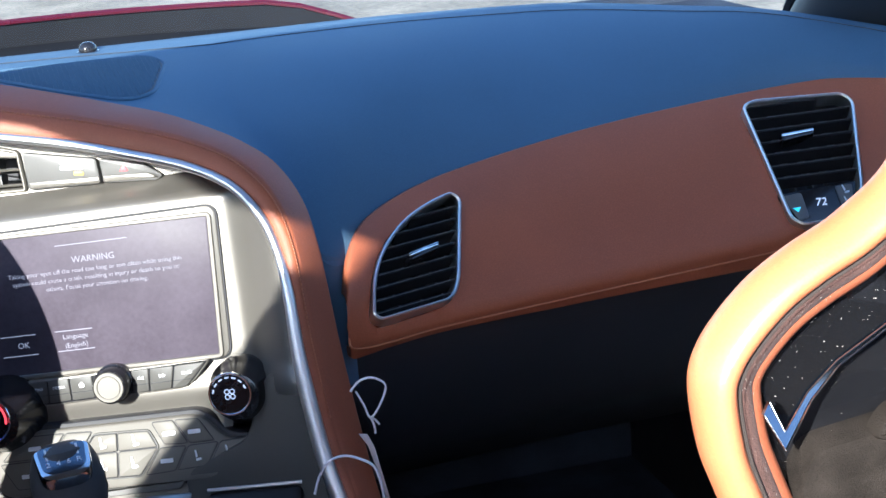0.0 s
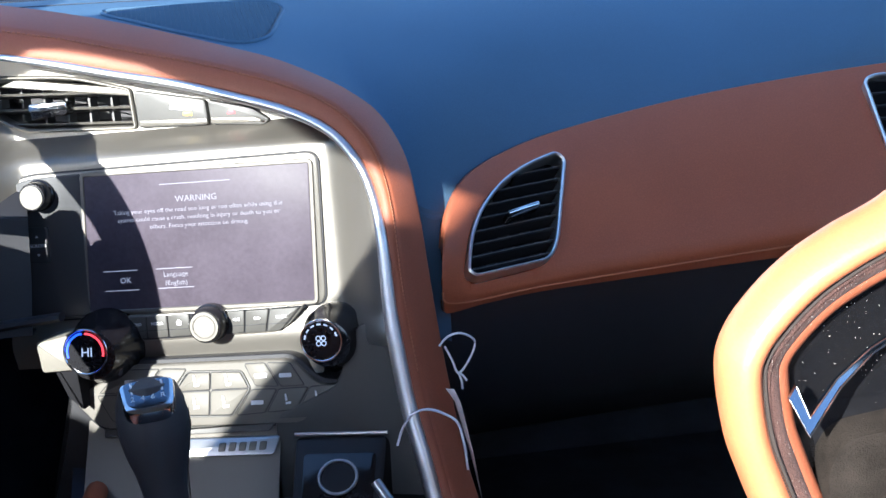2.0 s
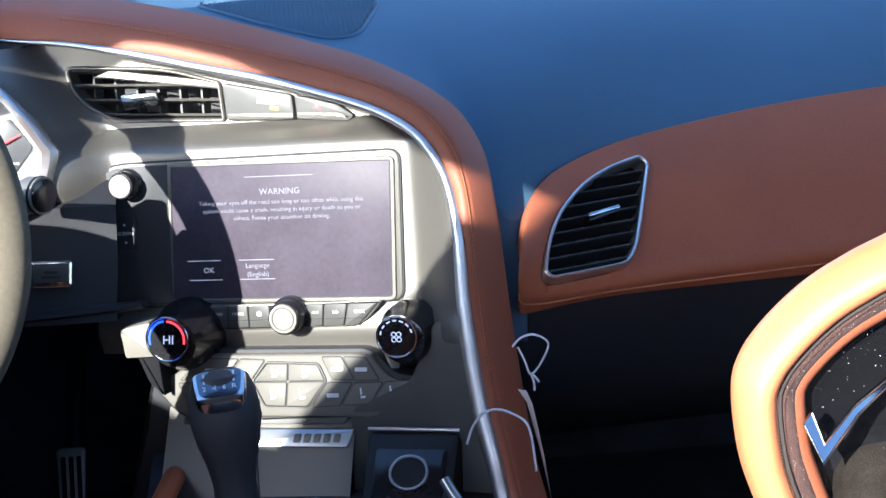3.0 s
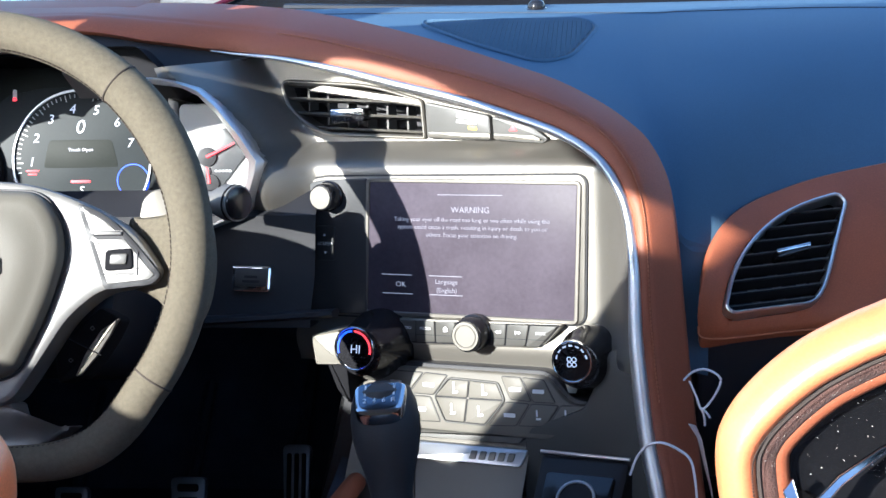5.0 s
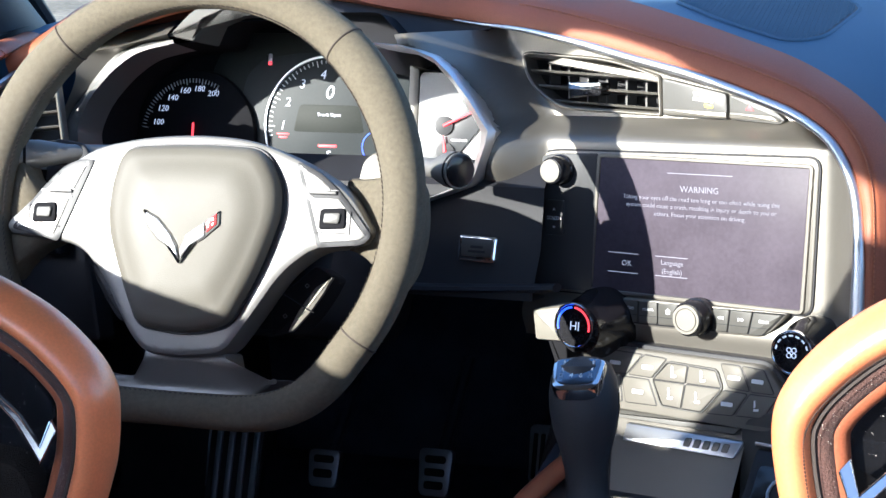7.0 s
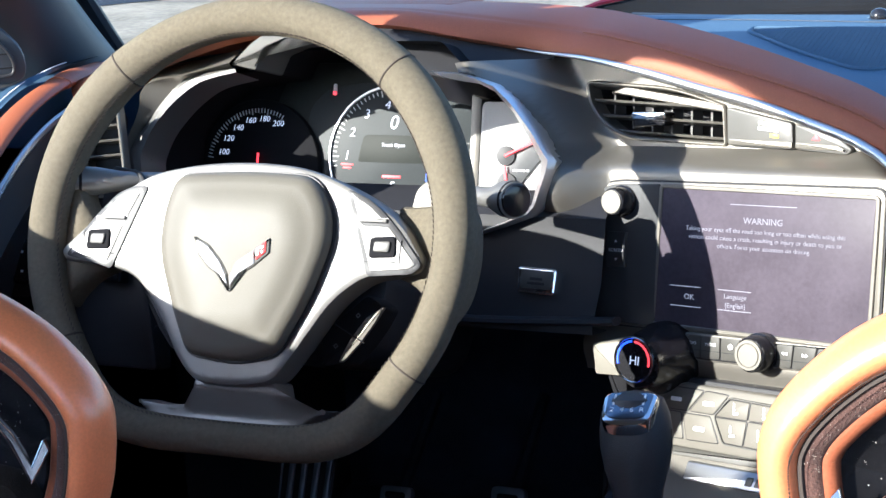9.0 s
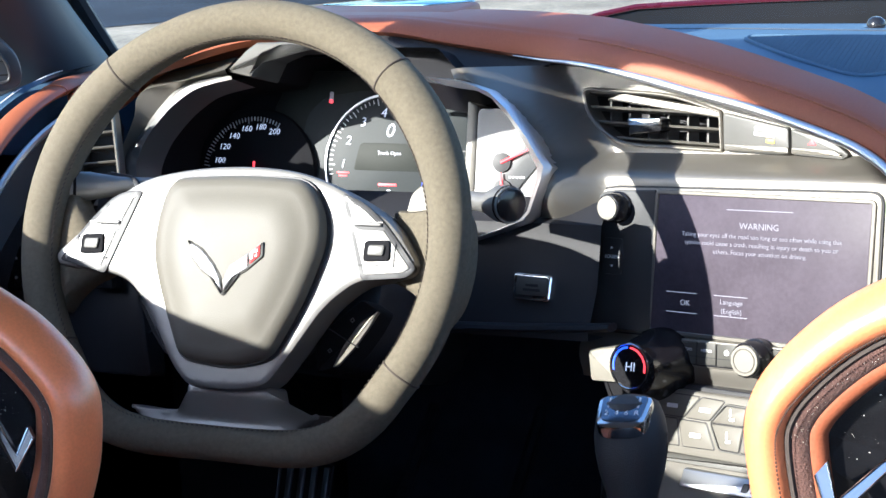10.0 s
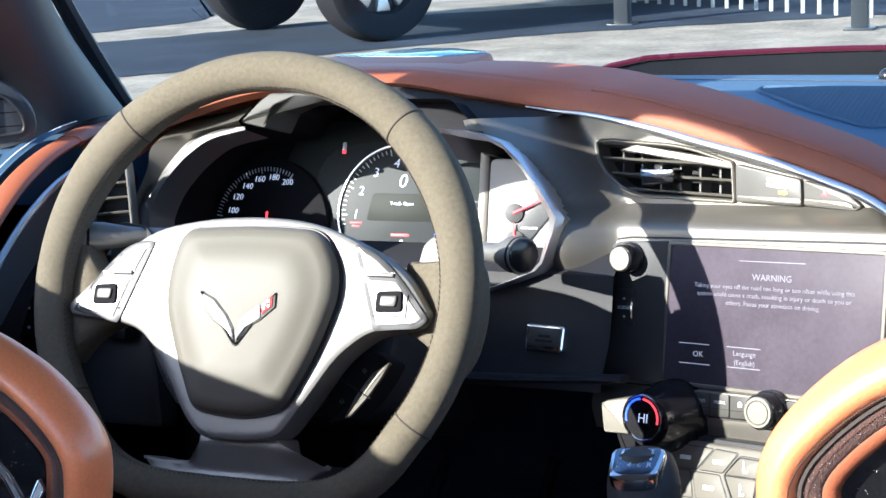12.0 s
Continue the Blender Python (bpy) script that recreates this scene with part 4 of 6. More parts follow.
        if i in (0, 1, 5):
            lettering("key_legend", ("RADIO", "MEDIA", "", "", "", "BACK")[i], 0.0034, (m, -0.0645), WHITE_PRINT, key, 0.01225, lift=0.00008)
        elif i == 2:
            house = [V3((m - 0.0026, -0.0643)), V3((m - 0.0018, -0.0643)), V3((m - 0.0018, -0.0664)), V3((m + 0.0018, -0.0664)), V3((m + 0.0018, -0.0643)), V3((m + 0.0026, -0.0643)), V3((m, -0.0620))]
            part("house_mark", prism(house, 0.0120, 0.0125, 0.00005), WHITE_PRINT, key)
        else:
            s = 1 if i == 4 else -1
            for o_ in (-0.0016, 0.0010):
                part("seek_mark", prism([V3((m + o_ - s * 0.0012, -0.0632)), V3((m + o_ - s * 0.0012, -0.0660)), V3((m + o_ + s * 0.0014, -0.0646))], 0.0120, 0.0125, 0.00005), WHITE_PRINT, key)
    tk = part("tuning_knob", revolve((0.0065, -0.0660), [(0.0150, 0.008), (0.0150, 0.014), (0.0138, 0.015), (0.0134, 0.026), (0.0122, 0.0278), (0.003, 0.0282)], 44), GLOSS, st, "black tuning knob with pale metal face")
    part("knob_face", revolve((0.0065, -0.0660), [(0.0118, 0.0268), (0.0113, 0.0296), (0.0015, 0.0300)], 36), KNOB_FACE, tk, "brushed metal knob face")
    part("face_ring", ring(disc((0.0065, -0.0660), 0.0092, 36), 0.0007, 0.0290, 0.0304, 0.0002), SATIN_DARK, tk)
    # temperature and fan dials
    for c, rf, rb, name, lab in (((-0.0845, -0.0770), 0.0168, 0.0275, "temperature_dial", "black temperature dial reading HI"), ((0.1010, -0.0795), 0.0150, 0.0240, "fan_dial", "black fan dial with white marks")):
        cb = (c[0] + 0.004, c[1] - 0.003)
        up = 0.007 if rf > 0.016 else 0.001
        dl = part(name, revolve(cb, [(rb + 0.002, 0.004), (rb + 0.002, 0.013), (rb, 0.016), (rb - 0.002, up + 0.024), (rf + 0.0035, up + 0.036), (rf + 0.0025, up + 0.0385), (rf, up + 0.0392)], 52), GLOSS, st, lab)
        part("dial_face", revolve(c, [(rf, up + 0.037), (rf - 0.0005, up + 0.0400), (0.002, up + 0.0402)], 40), GLOSS, dl, "dark glass dial face")
        part("dial_rim", ring(disc(c, rf + 0.0014, 48), 0.0015, up + 0.036, up + 0.0408, 0.0004), CHROME, dl, "thin chrome rim")
        if rf > 0.016:
            for a0, a1, m in ((95, 195, LIT_BLUE), (85, -15, LIT_RED)):
                arc = [V3((c[0] + (rf - 0.0022) * math.cos(radians(a0 + (a1 - a0) * k / 14)), c[1] + (rf - 0.0022) * math.sin(radians(a0 + (a1 - a0) * k / 14)), up + 0.0404)) for k in range(15)]
                part("scale_arc", tube(arc, 0.0009, 5), m, dl)
            lettering("dial_digits", "HI", 0.0100, (c[0] + 0.001, c[1] - 0.0005), LIT_WHITE, dl, up + 0.0406, lift=0.0001, slant=0.1)
        else:
            for k in range(7):
                a = radians(165 - 24 * k)
                p = V3((c[0] + (rf - 0.0023) * math.cos(a), c[1] + (rf - 0.0023) * math.sin(a)))
                t = V3((-math.sin(a), math.cos(a)))
                n = V3((math.cos(a), math.sin(a)))
                part("scale_mark", prism([p - t * 0.0016 - n * 0.0006, p + t * 0.0016 - n * 0.0006, p + t * 0.0016 + n * 0.0006, p - t * 0.0016 + n * 0.0006], up + 0.0402, up + 0.0406, 0.0001), LIT_WHITE, dl)
            for dx, dy in ((-1, -1), (-1, 1), (1, -1), (1, 1)):
                part("fan_mark", ring(disc((c[0] + dx * 0.0020, c[1] + dy * 0.0020), 0.0021, 14), 0.0007, up + 0.0402, up + 0.0406, 0.0001), LIT_WHITE, dl)
    # climate panel: keys in two rows round a split centre key
    hv = rounded([(-0.062, -0.0955, 0.006), (0.070, -0.0965, 0.008), (0.090, -0.1165, 0.010), (0.108, -0.1185, 0.006), (0.094, -0.134, 0.012), (0.078, -0.1445, 0.014), (-0.086, -0.1425, 0.010), (-0.110, -0.119, 0.010)], 0.01, 5)
    tilt = lambda u, v: 0.012 + (-(v + 0.095)) * 0.22
    hp = part("climate_panel", prism(hv, -0.02, 0.008, 0.0015, f=tilt), CLIMATE, st, "grey climate key panel")
    part("panel_skirt", prism(inset(hv, -0.0035), -0.02, 0.002, 0.001, f=tilt), BLACK, hp)
    keys = [[(-0.0690, -0.0985), (-0.0365, -0.0990), (-0.0490, -0.1150), (-0.0860, -0.1150)], [(-0.0345, -0.0990), (-0.0145, -0.1000), (-0.0260, -0.1155), (-0.0470, -0.1152)],
            [(0.0330, -0.0985), (0.0490, -0.0985), (0.0590, -0.1160), (0.0415, -0.1150)], [(0.0510, -0.0985), (0.0690, -0.0995), (0.0795, -0.1160), (0.0615, -0.1162)],
            [(-0.0880, -0.1172), (-0.0550, -0.1172), (-0.0500, -0.1365), (-0.0760, -0.1365)], [(-0.0525, -0.1175), (-0.0285, -0.1175), (-0.0185, -0.1362), (-0.0465, -0.1366)],
            [(0.0380, -0.1180), (0.0575, -0.1185), (0.0475, -0.1352), (0.0250, -0.1362)], [(0.0600, -0.1185), (0.0825, -0.1182), (0.0725, -0.1340), (0.0500, -0.1350)], [(0.0850, -0.1180), (0.1050, -0.1172), (0.0955, -0.1318), (0.0755, -0.1338)]]
    for i, k in enumerate(keys):
        part("key_gap", prism(inset(rounded(k, 0.0016), -0.0006), 0.004, 0.0083, 0.0001, f=tilt), BLACK, hp)
        ky = part("climate_key", prism(rounded(k, 0.0016), 0.004, 0.0090, 0.0005, f=tilt), CLIMATE, hp)
        cx, cy = sum(p[0] for p in k) / 4, sum(p[1] for p in k) / 4
        if i in (7, 8):
            bm = seat_icon(cx, cy, 0.0045, 0.0)
            for q in bm.verts:
                q.co.z += 0.0091 + tilt(q.co.x, q.co.y)
            part("seat_mark", bm, WHITE_PRINT, ky)
        else:
            part("key_mark", prism(rounded([(cx - 0.005, cy + 0.001), (cx + 0.005, cy + 0.001), (cx + 0.005, cy - 0.0022), (cx - 0.005, cy - 0.0022)], 0.0008, 2), 0.0088, 0.0093, 0.0001, f=tilt), WHITE_PRINT, ky)
    hexa = rounded([(-0.0130, -0.1020), (0.0300, -0.1035), (0.0365, -0.1165), (0.0215, -0.1365), (-0.0140, -0.1355), (-0.0245, -0.1165)], 0.003, 4)
    part("key_frame", ring(inset(hexa, -0.001), 0.0012, 0.006, 0.0094, 0.0003, f=tilt), KEY, hp, "thin grey key frame")
    for q in ([(-0.0120, -0.1030), (0.0045, -0.1034), (0.0040, -0.1160), (-0.0232, -0.1160)], [(0.0060, -0.1034), (0.0292, -0.1043), (0.0352, -0.1160), (0.0055, -0.1160)],
              [(-0.0232, -0.1174), (0.0038, -0.1174), (0.0026, -0.1352), (-0.0132, -0.1346)], [(0.0054, -0.1174), (0.0352, -0.1174), (0.0208, -0.1355), (0.0042, -0.1352)]):
        part("key_gap", prism(inset(rounded(q, 0.0012), -0.0006), 0.004, 0.0085, 0.0001, f=tilt), BLACK, hp)
        ky = part("mode_key", prism(rounded(q, 0.0012), 0.004, 0.0093, 0.0004, f=tilt), CLIMATE, hp)
        cx, cy = sum(p[0] for p in q) / 4, sum(p[1] for p in q) / 4
        bm = seat_icon(cx, cy, 0.0048, 0.0)
        for w in bm.verts:
            w.co.z += 0.0094 + tilt(w.co.x, w.co.y)
        part("mode_mark", bm, WHITE_PRINT, ky)
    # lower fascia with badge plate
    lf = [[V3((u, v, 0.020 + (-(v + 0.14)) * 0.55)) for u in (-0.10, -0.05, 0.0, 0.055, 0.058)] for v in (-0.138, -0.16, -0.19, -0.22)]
    # darker satin than the fascia above, the shade put into its colour
    part("lower_fascia", sheet(lf, 0.0), SATIN_DARK, st, "satin silver lower fascia, darkened for the shade on it")
    slope = lambda u, v: 0.020 + (-(v + 0.14)) * 0.55
    bd = part("badge_plate", prism(rounded([(-0.045, -0.1530), (0.058, -0.1540), (0.053, -0.1665), (-0.045, -0.1660)], 0.002), -0.002, 0.0035, 0.0012, f=slope), ALU, st, "polished badge plate")
    part("ledge", prism(rounded([(-0.085, -0.1435), (0.056, -0.1425), (0.050, -0.1500), (-0.085, -0.1500)], 0.002), -0.004, 0.0060, 0.002, f=slope), KEY, st, "grey ledge above the badge plate")
    for i in range(5):
        x = 0.010 + 0.0082 * i
        part("badge_bar", prism(rounded([(x, -0.1570), (x + 0.0055, -0.1570), (x + 0.0045, -0.1630), (x - 0.001, -0.1630)], 0.0008, 2), 0.003, 0.0046, 0.0003, f=slope), SATIN_DARK, bd)
    part("side_block", prism(rounded([(-0.1255, -0.0680), (-0.0930, -0.0620), (-0.0960, -0.0915), (-0.1225, -0.0925)], 0.003), 0.006, 0.046, 0.003), KNOB_FACE, st, "pale satin dash end block")
    part("side_fin", prism(rounded([(-0.110, -0.0950), (-0.1045, -0.0950), (-0.0980, -0.1080), (-0.0965, -0.1200), (-0.1020, -0.1120)], 0.002), 0.006, 0.034, 0.002), KEY, st, "satin silver fin below the block")
    part("block_stem", prism(rounded([(-0.124, -0.069), (-0.098, -0.064), (-0.094, -0.125), (-0.106, -0.114)], 0.003), -0.03, 0.040, 0.002), MATT, st)
    part("side_cheek", prism(rounded([(-0.115, -0.10), (-0.10, -0.135), (-0.09, -0.25), (-0.16, -0.25), (-0.13, -0.16)], 0.003), -0.36, 0.004, 0.002), BLACK, st)
    part("right_cheek", prism(rounded([(0.055, -0.138), (0.105, -0.118), (0.128, -0.07), (0.165, -0.075), (0.175, -0.32), (0.05, -0.32)], 0.006), -0.06, 0.030, 0.003), KEY, st, "grey console side")
    return st


# ---- gauges ----
def build_gauges(dash):
    g = thing("instrument_cluster", CLU, "instrument cluster with round dials in satin surround", "gauges")
    mm = lambda L: [(a / 1000, b / 1000) for a, b in L]
    V = lambda L, d: [V3((a / 1000, b / 1000, d)) for a, b in L]
    # left flank of the surround: leans inwards, then a bright rolled lip
    out_ = V([(-250, -60), (-237, -35), (-220, -1), (-212, 20), (-210.7, 34), (-200, 43.4), (-165, 50.6), (-124, 60.7)], 0.005)
    mid_ = V([(-226, -60), (-225, -33), (-226, -15), (-210, 8.4), (-194, 28.7), (-178, 44), (-155.5, 53.6), (-127.6, 57.3)], -0.007)
    lip_ = V([(-221, -60), (-220, -33.4), (-221, -15.4), (-205, 7), (-189, 27.2), (-173, 42.3), (-151, 52.5), (-123, 56.6)], -0.004)
    in_ = V([(-212, -60), (-212, -34.4), (-213, -20.8), (-205, -0.6), (-192, 16.7), (-176, 32), (-155, 45.1), (-122, 53.4)], -0.010)
    deep_ = [p + V3((0.004, -0.003, -0.03)) for p in in_]
    back_ = [p + V3((-0.006, 0.016, -0.034)) for p in out_]
    part("surround", sheet([spline(l, 6) for l in (back_, out_, mid_)]), SATIN, g, "satin grey flank of the surround")
    crown = [p.lerp(q, 0.9) + V3((0, 0, 0.0045)) for p, q in zip(lip_, in_)]
    part("surround_lip", sheet([spline(l, 6) for l in (mid_, lip_, crown, in_, deep_)]), SPOKE, g, "bright rolled inner lip")
    visor = rounded(mm([(-126, 60), (-108, 78), (-98, 85), (-20, 87), (-20, 82), (-74, 80.5), (-93, 73), (-101, 55), (-112, 57)]), 0.002, 3)
    part("visor_corner", prism(visor, -0.05, 0.0, 0.0025), KEY, g, "grey corner of the gauge visor")
    # right bezel, creased at its corner
    ro = BEZEL
    ri = [(62, 54.6), (86, 51.6), (97.4, 49), (116, 40), (132, 24), (148, 1.5), (155, -10), (157.6, -15), (156.8, -26), (151, -50), (146, -56), (129, -64.5), (107, -73.5)]
    ridge = [((a[0] * 0.6 + b[0] * 0.4) / 1000, (a[1] * 0.6 + b[1] * 0.4) / 1000) for a, b in zip(ro, ri)]
    rows = [V(ro, -0.04), V(ro, -0.002), [V3((a, b, 0.0035)) for a, b in ridge], V(ri, -0.006), [V3((p[0] / 1000 - 0.001, p[1] / 1000 - 0.001, -0.05)) for p in ri]]
    part("bezel", sheet(rows), RIM, g, "bright creased bezel of the gauges")
    well = rounded(mm([(-214, -75), (-206, 5), (-184, 33), (-160, 48), (-104, 54), (-95, 73), (-79, 80), (60, 80), (87, 53), (111, 46), (132, 30), (152, 7), (159, -11), (142, -51), (108, -75)]), 0.004, 3)
    bm = bmesh.new()
    skin(bm, [flat(inset(well, -0.003), -0.02), flat(inset(well, -0.004), -0.125)], cap1=True)
    part("well", bm, MATT, g, "black gauge well")
    d = -0.119
    disp = rounded(mm([(-140, 38), (-128, 62), (-110, 74), (52, 74), (64, 42), (64, -75), (-122, -75)]), 0.006, 4)
    part("display", prism(disp, -0.124, d, 0.001), GAUGE_LIT, g, "grey lit display")
    lcd = rounded(mm([(-106, -75), (-109, 14), (-104, 35), (-88, 50), (-53, 56), (40, 56), (56, 36), (58, -75)]), 0.008, 5)
    part("lcd_panel", prism(lcd, -0.1195, -0.1186, 0.0003), LCD, g, "grey lit display panel")
    part("info_panel", prism(rounded(mm([(-50, 9), (8, 9), (14, -16), (-56, -16)]), 0.004, 3), -0.1188, -0.11845, 0.0001), GAUGE_LIT, g, "dark message field")
    sp = (-0.154, -0.023)
    part("speedometer", prism(disc(sp, 0.062, 48), -0.122, -0.112, 0.002), MATT, g, "black speedometer face")
    for i in range(31):
        a = radians(172 - 3.65 * i)
        r0, r1 = (0.0475, 0.0535) if i % 5 == 0 else (0.0495, 0.0535)
        n, t = V3((math.cos(a), math.sin(a))), V3((-math.sin(a), math.cos(a))) * 0.0005
        c = V3(sp)
        part("dial_tick", prism([c + n * r0 - t, c + n * r1 - t, c + n * r1 + t, c + n * r0 + t], -0.1118, -0.1110, 0.0001), WHITE_PRINT, g, smooth=False)
    for i, s in enumerate(("100", "120", "140", "160", "180", "200")):
        a = radians(162 - 19.6 * i)
        rn = (0.0385, 0.0405, 0.0415, 0.043, 0.044, 0.044)[i]
        lettering("dial_number", s, 0.0078, (sp[0] + rn * math.cos(a), sp[1] + rn * math.sin(a)), LIT_WHITE, g, -0.1112, slant=0.2, lift=0.0001)
    part("needle", tube([(sp[0], sp[1] - 0.02, -0.109), (sp[0] + 0.001, sp[1] + 0.012, -0.109)], 0.0012, 6), LIT_RED, g, "red needle")
    tc = (-0.020, -0.010)
    part("tachometer_ring", ring(disc(tc, 0.0645, 64), 0.0022, -0.119, -0.1165, 0.0004), ALU, g, "pale ring round the tachometer")
    for i in range(41):
        a = radians(190 - 4.3 * i)
        r0, r1 = (0.0545, 0.0605) if i % 6 == 2 else (0.057, 0.0605)
        n, t = V3((math.cos(a), math.sin(a))), V3((-math.sin(a), math.cos(a))) * 0.00045
        c = V3(tc)
        part("dial_tick", prism([c + n * r0 - t, c + n * r1 - t, c + n * r1 + t, c + n * r0 + t], -0.1185, -0.1180, 0.0001), WHITE_PRINT, g, smooth=False)
    for i, s in enumerate(("1", "2", "3", "4", "5", "6", "7")):
        a = radians(181 - 27 * i)
        lettering("dial_number", s, 0.0118, (tc[0] + 0.0470 * math.cos(a), tc[1] + 0.0470 * math.sin(a)), LIT_WHITE, g, -0.1184, slant=0.2, lift=0.0001)
    lettering("gear_digit", "0", 0.0180, (-0.0215, 0.020), LIT_WHITE, g, -0.1184, slant=0.2, lift=0.0001)
    lettering("message_text", "Trunk Open", 0.0046, (-0.021, 0.000), LIT_WHITE, g, -0.1184, lift=0.0001)
    lettering("mode_letter", "S", 0.0110, (-0.020, -0.037), LIT_WHITE, g, -0.1184, lift=0.0001)
    for x, y, w_, h_ in ((-0.0215, -0.0285, 0.009, 0.0012), (-0.066, -0.0185, 0.006, 0.0008), (-0.066, -0.0215, 0.004, 0.0008), (0.005, -0.040, 0.010, 0.0016)):
        part("red_legend_bar", prism(rounded([(x - w_, y - h_), (x + w_, y - h_), (x + w_, y + h_), (x - w_, y + h_)], 0.0003, 1), -0.1186, -0.1182, 0.0001), LIT_RED, g)
    part("small_dial_ring", ring(disc((0.027, -0.028), 0.015, 32), 0.0009, -0.1186, -0.1180, 0.0002), LIT_BLUE, g, "blue ring of the small dial")
    for i in range(5):
        y = 0.004 - 0.006 * i
        part("side_scale_bar", prism(rounded([(-0.112, y), (-0.104, y), (-0.104, y - 0.0012), (-0.112, y - 0.0012)], 0.0003, 1), -0.1185, -0.1180, 0.0001), BUTTON, g)
        part("side_scale_bar", prism(rounded([(0.048, y), (0.056, y), (0.056, y - 0.0012), (0.048, y - 0.0012)], 0.0003, 1), -0.1185, -0.1180, 0.0001), BUTTON, g)
    ic = part("car_icon", prism(rounded([(-0.0828, 0.055), (-0.0792, 0.055), (-0.0790, 0.045), (-0.0830, 0.045)], 0.0015), -0.1188, -0.1180, 0.0002), WHITE_PRINT, g)
    part("icon_mark", prism(rounded([(-0.0828, 0.048), (-0.0792, 0.048), (-0.0790, 0.0445), (-0.0830, 0.0445)], 0.001), -0.1182, -0.1176, 0.0002), LIT_RED, ic)
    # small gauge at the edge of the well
    # housing coloured pale to stand for the sun falling on it
    part("small_gauge", prism(rounded(mm([(88, 36), (118, 36), (152, 2), (155, -14), (140, -60), (88, -60)]), 0.006), -0.07, -0.050, 0.002), GAUGE_SUNLIT, g, "small gauge housing with sunlight put into its pale colour")
    wedge = rounded(mm([(96, -12), (128, 16), (146, -9), (128, -31), (120, -60), (90, -60), (92, -24)]), 0.003, 3)
    sg = part("small_gauge_face", prism(wedge, -0.052, -0.0475, 0.001), GAUGE, g, "dark small gauge face")
    for cx, cy, tx, ty in ((0.113, -0.0095, 0.137, 0.002), (0.115, -0.032, 0.113, -0.018)):
        part("gauge_hub", revolve((cx, cy), [(0.0085, -0.049), (0.0080, -0.0455), (0.002, -0.045)], 24), BLACK, sg)
        part("needle", tube([(cx, cy, -0.0445), (tx, ty, -0.0445)], [0.0014, 0.0007], 6), LIT_RED, sg, "red needle")
    for k in range(5):
        part("scale_mark", block((0.1195 + 0.003 * k, -0.0222, -0.0478), (0.1215 + 0.003 * k, -0.0206, -0.0470), 0), WHITE_PRINT, sg, smooth=False)
    part("display_post", prism(rounded(mm([(79, 42), (88, 38), (88, -70), (79, -70)]), 0.002), -0.12, -0.050, 0.001), SATIN_DARK, g, "grey post beside the display")


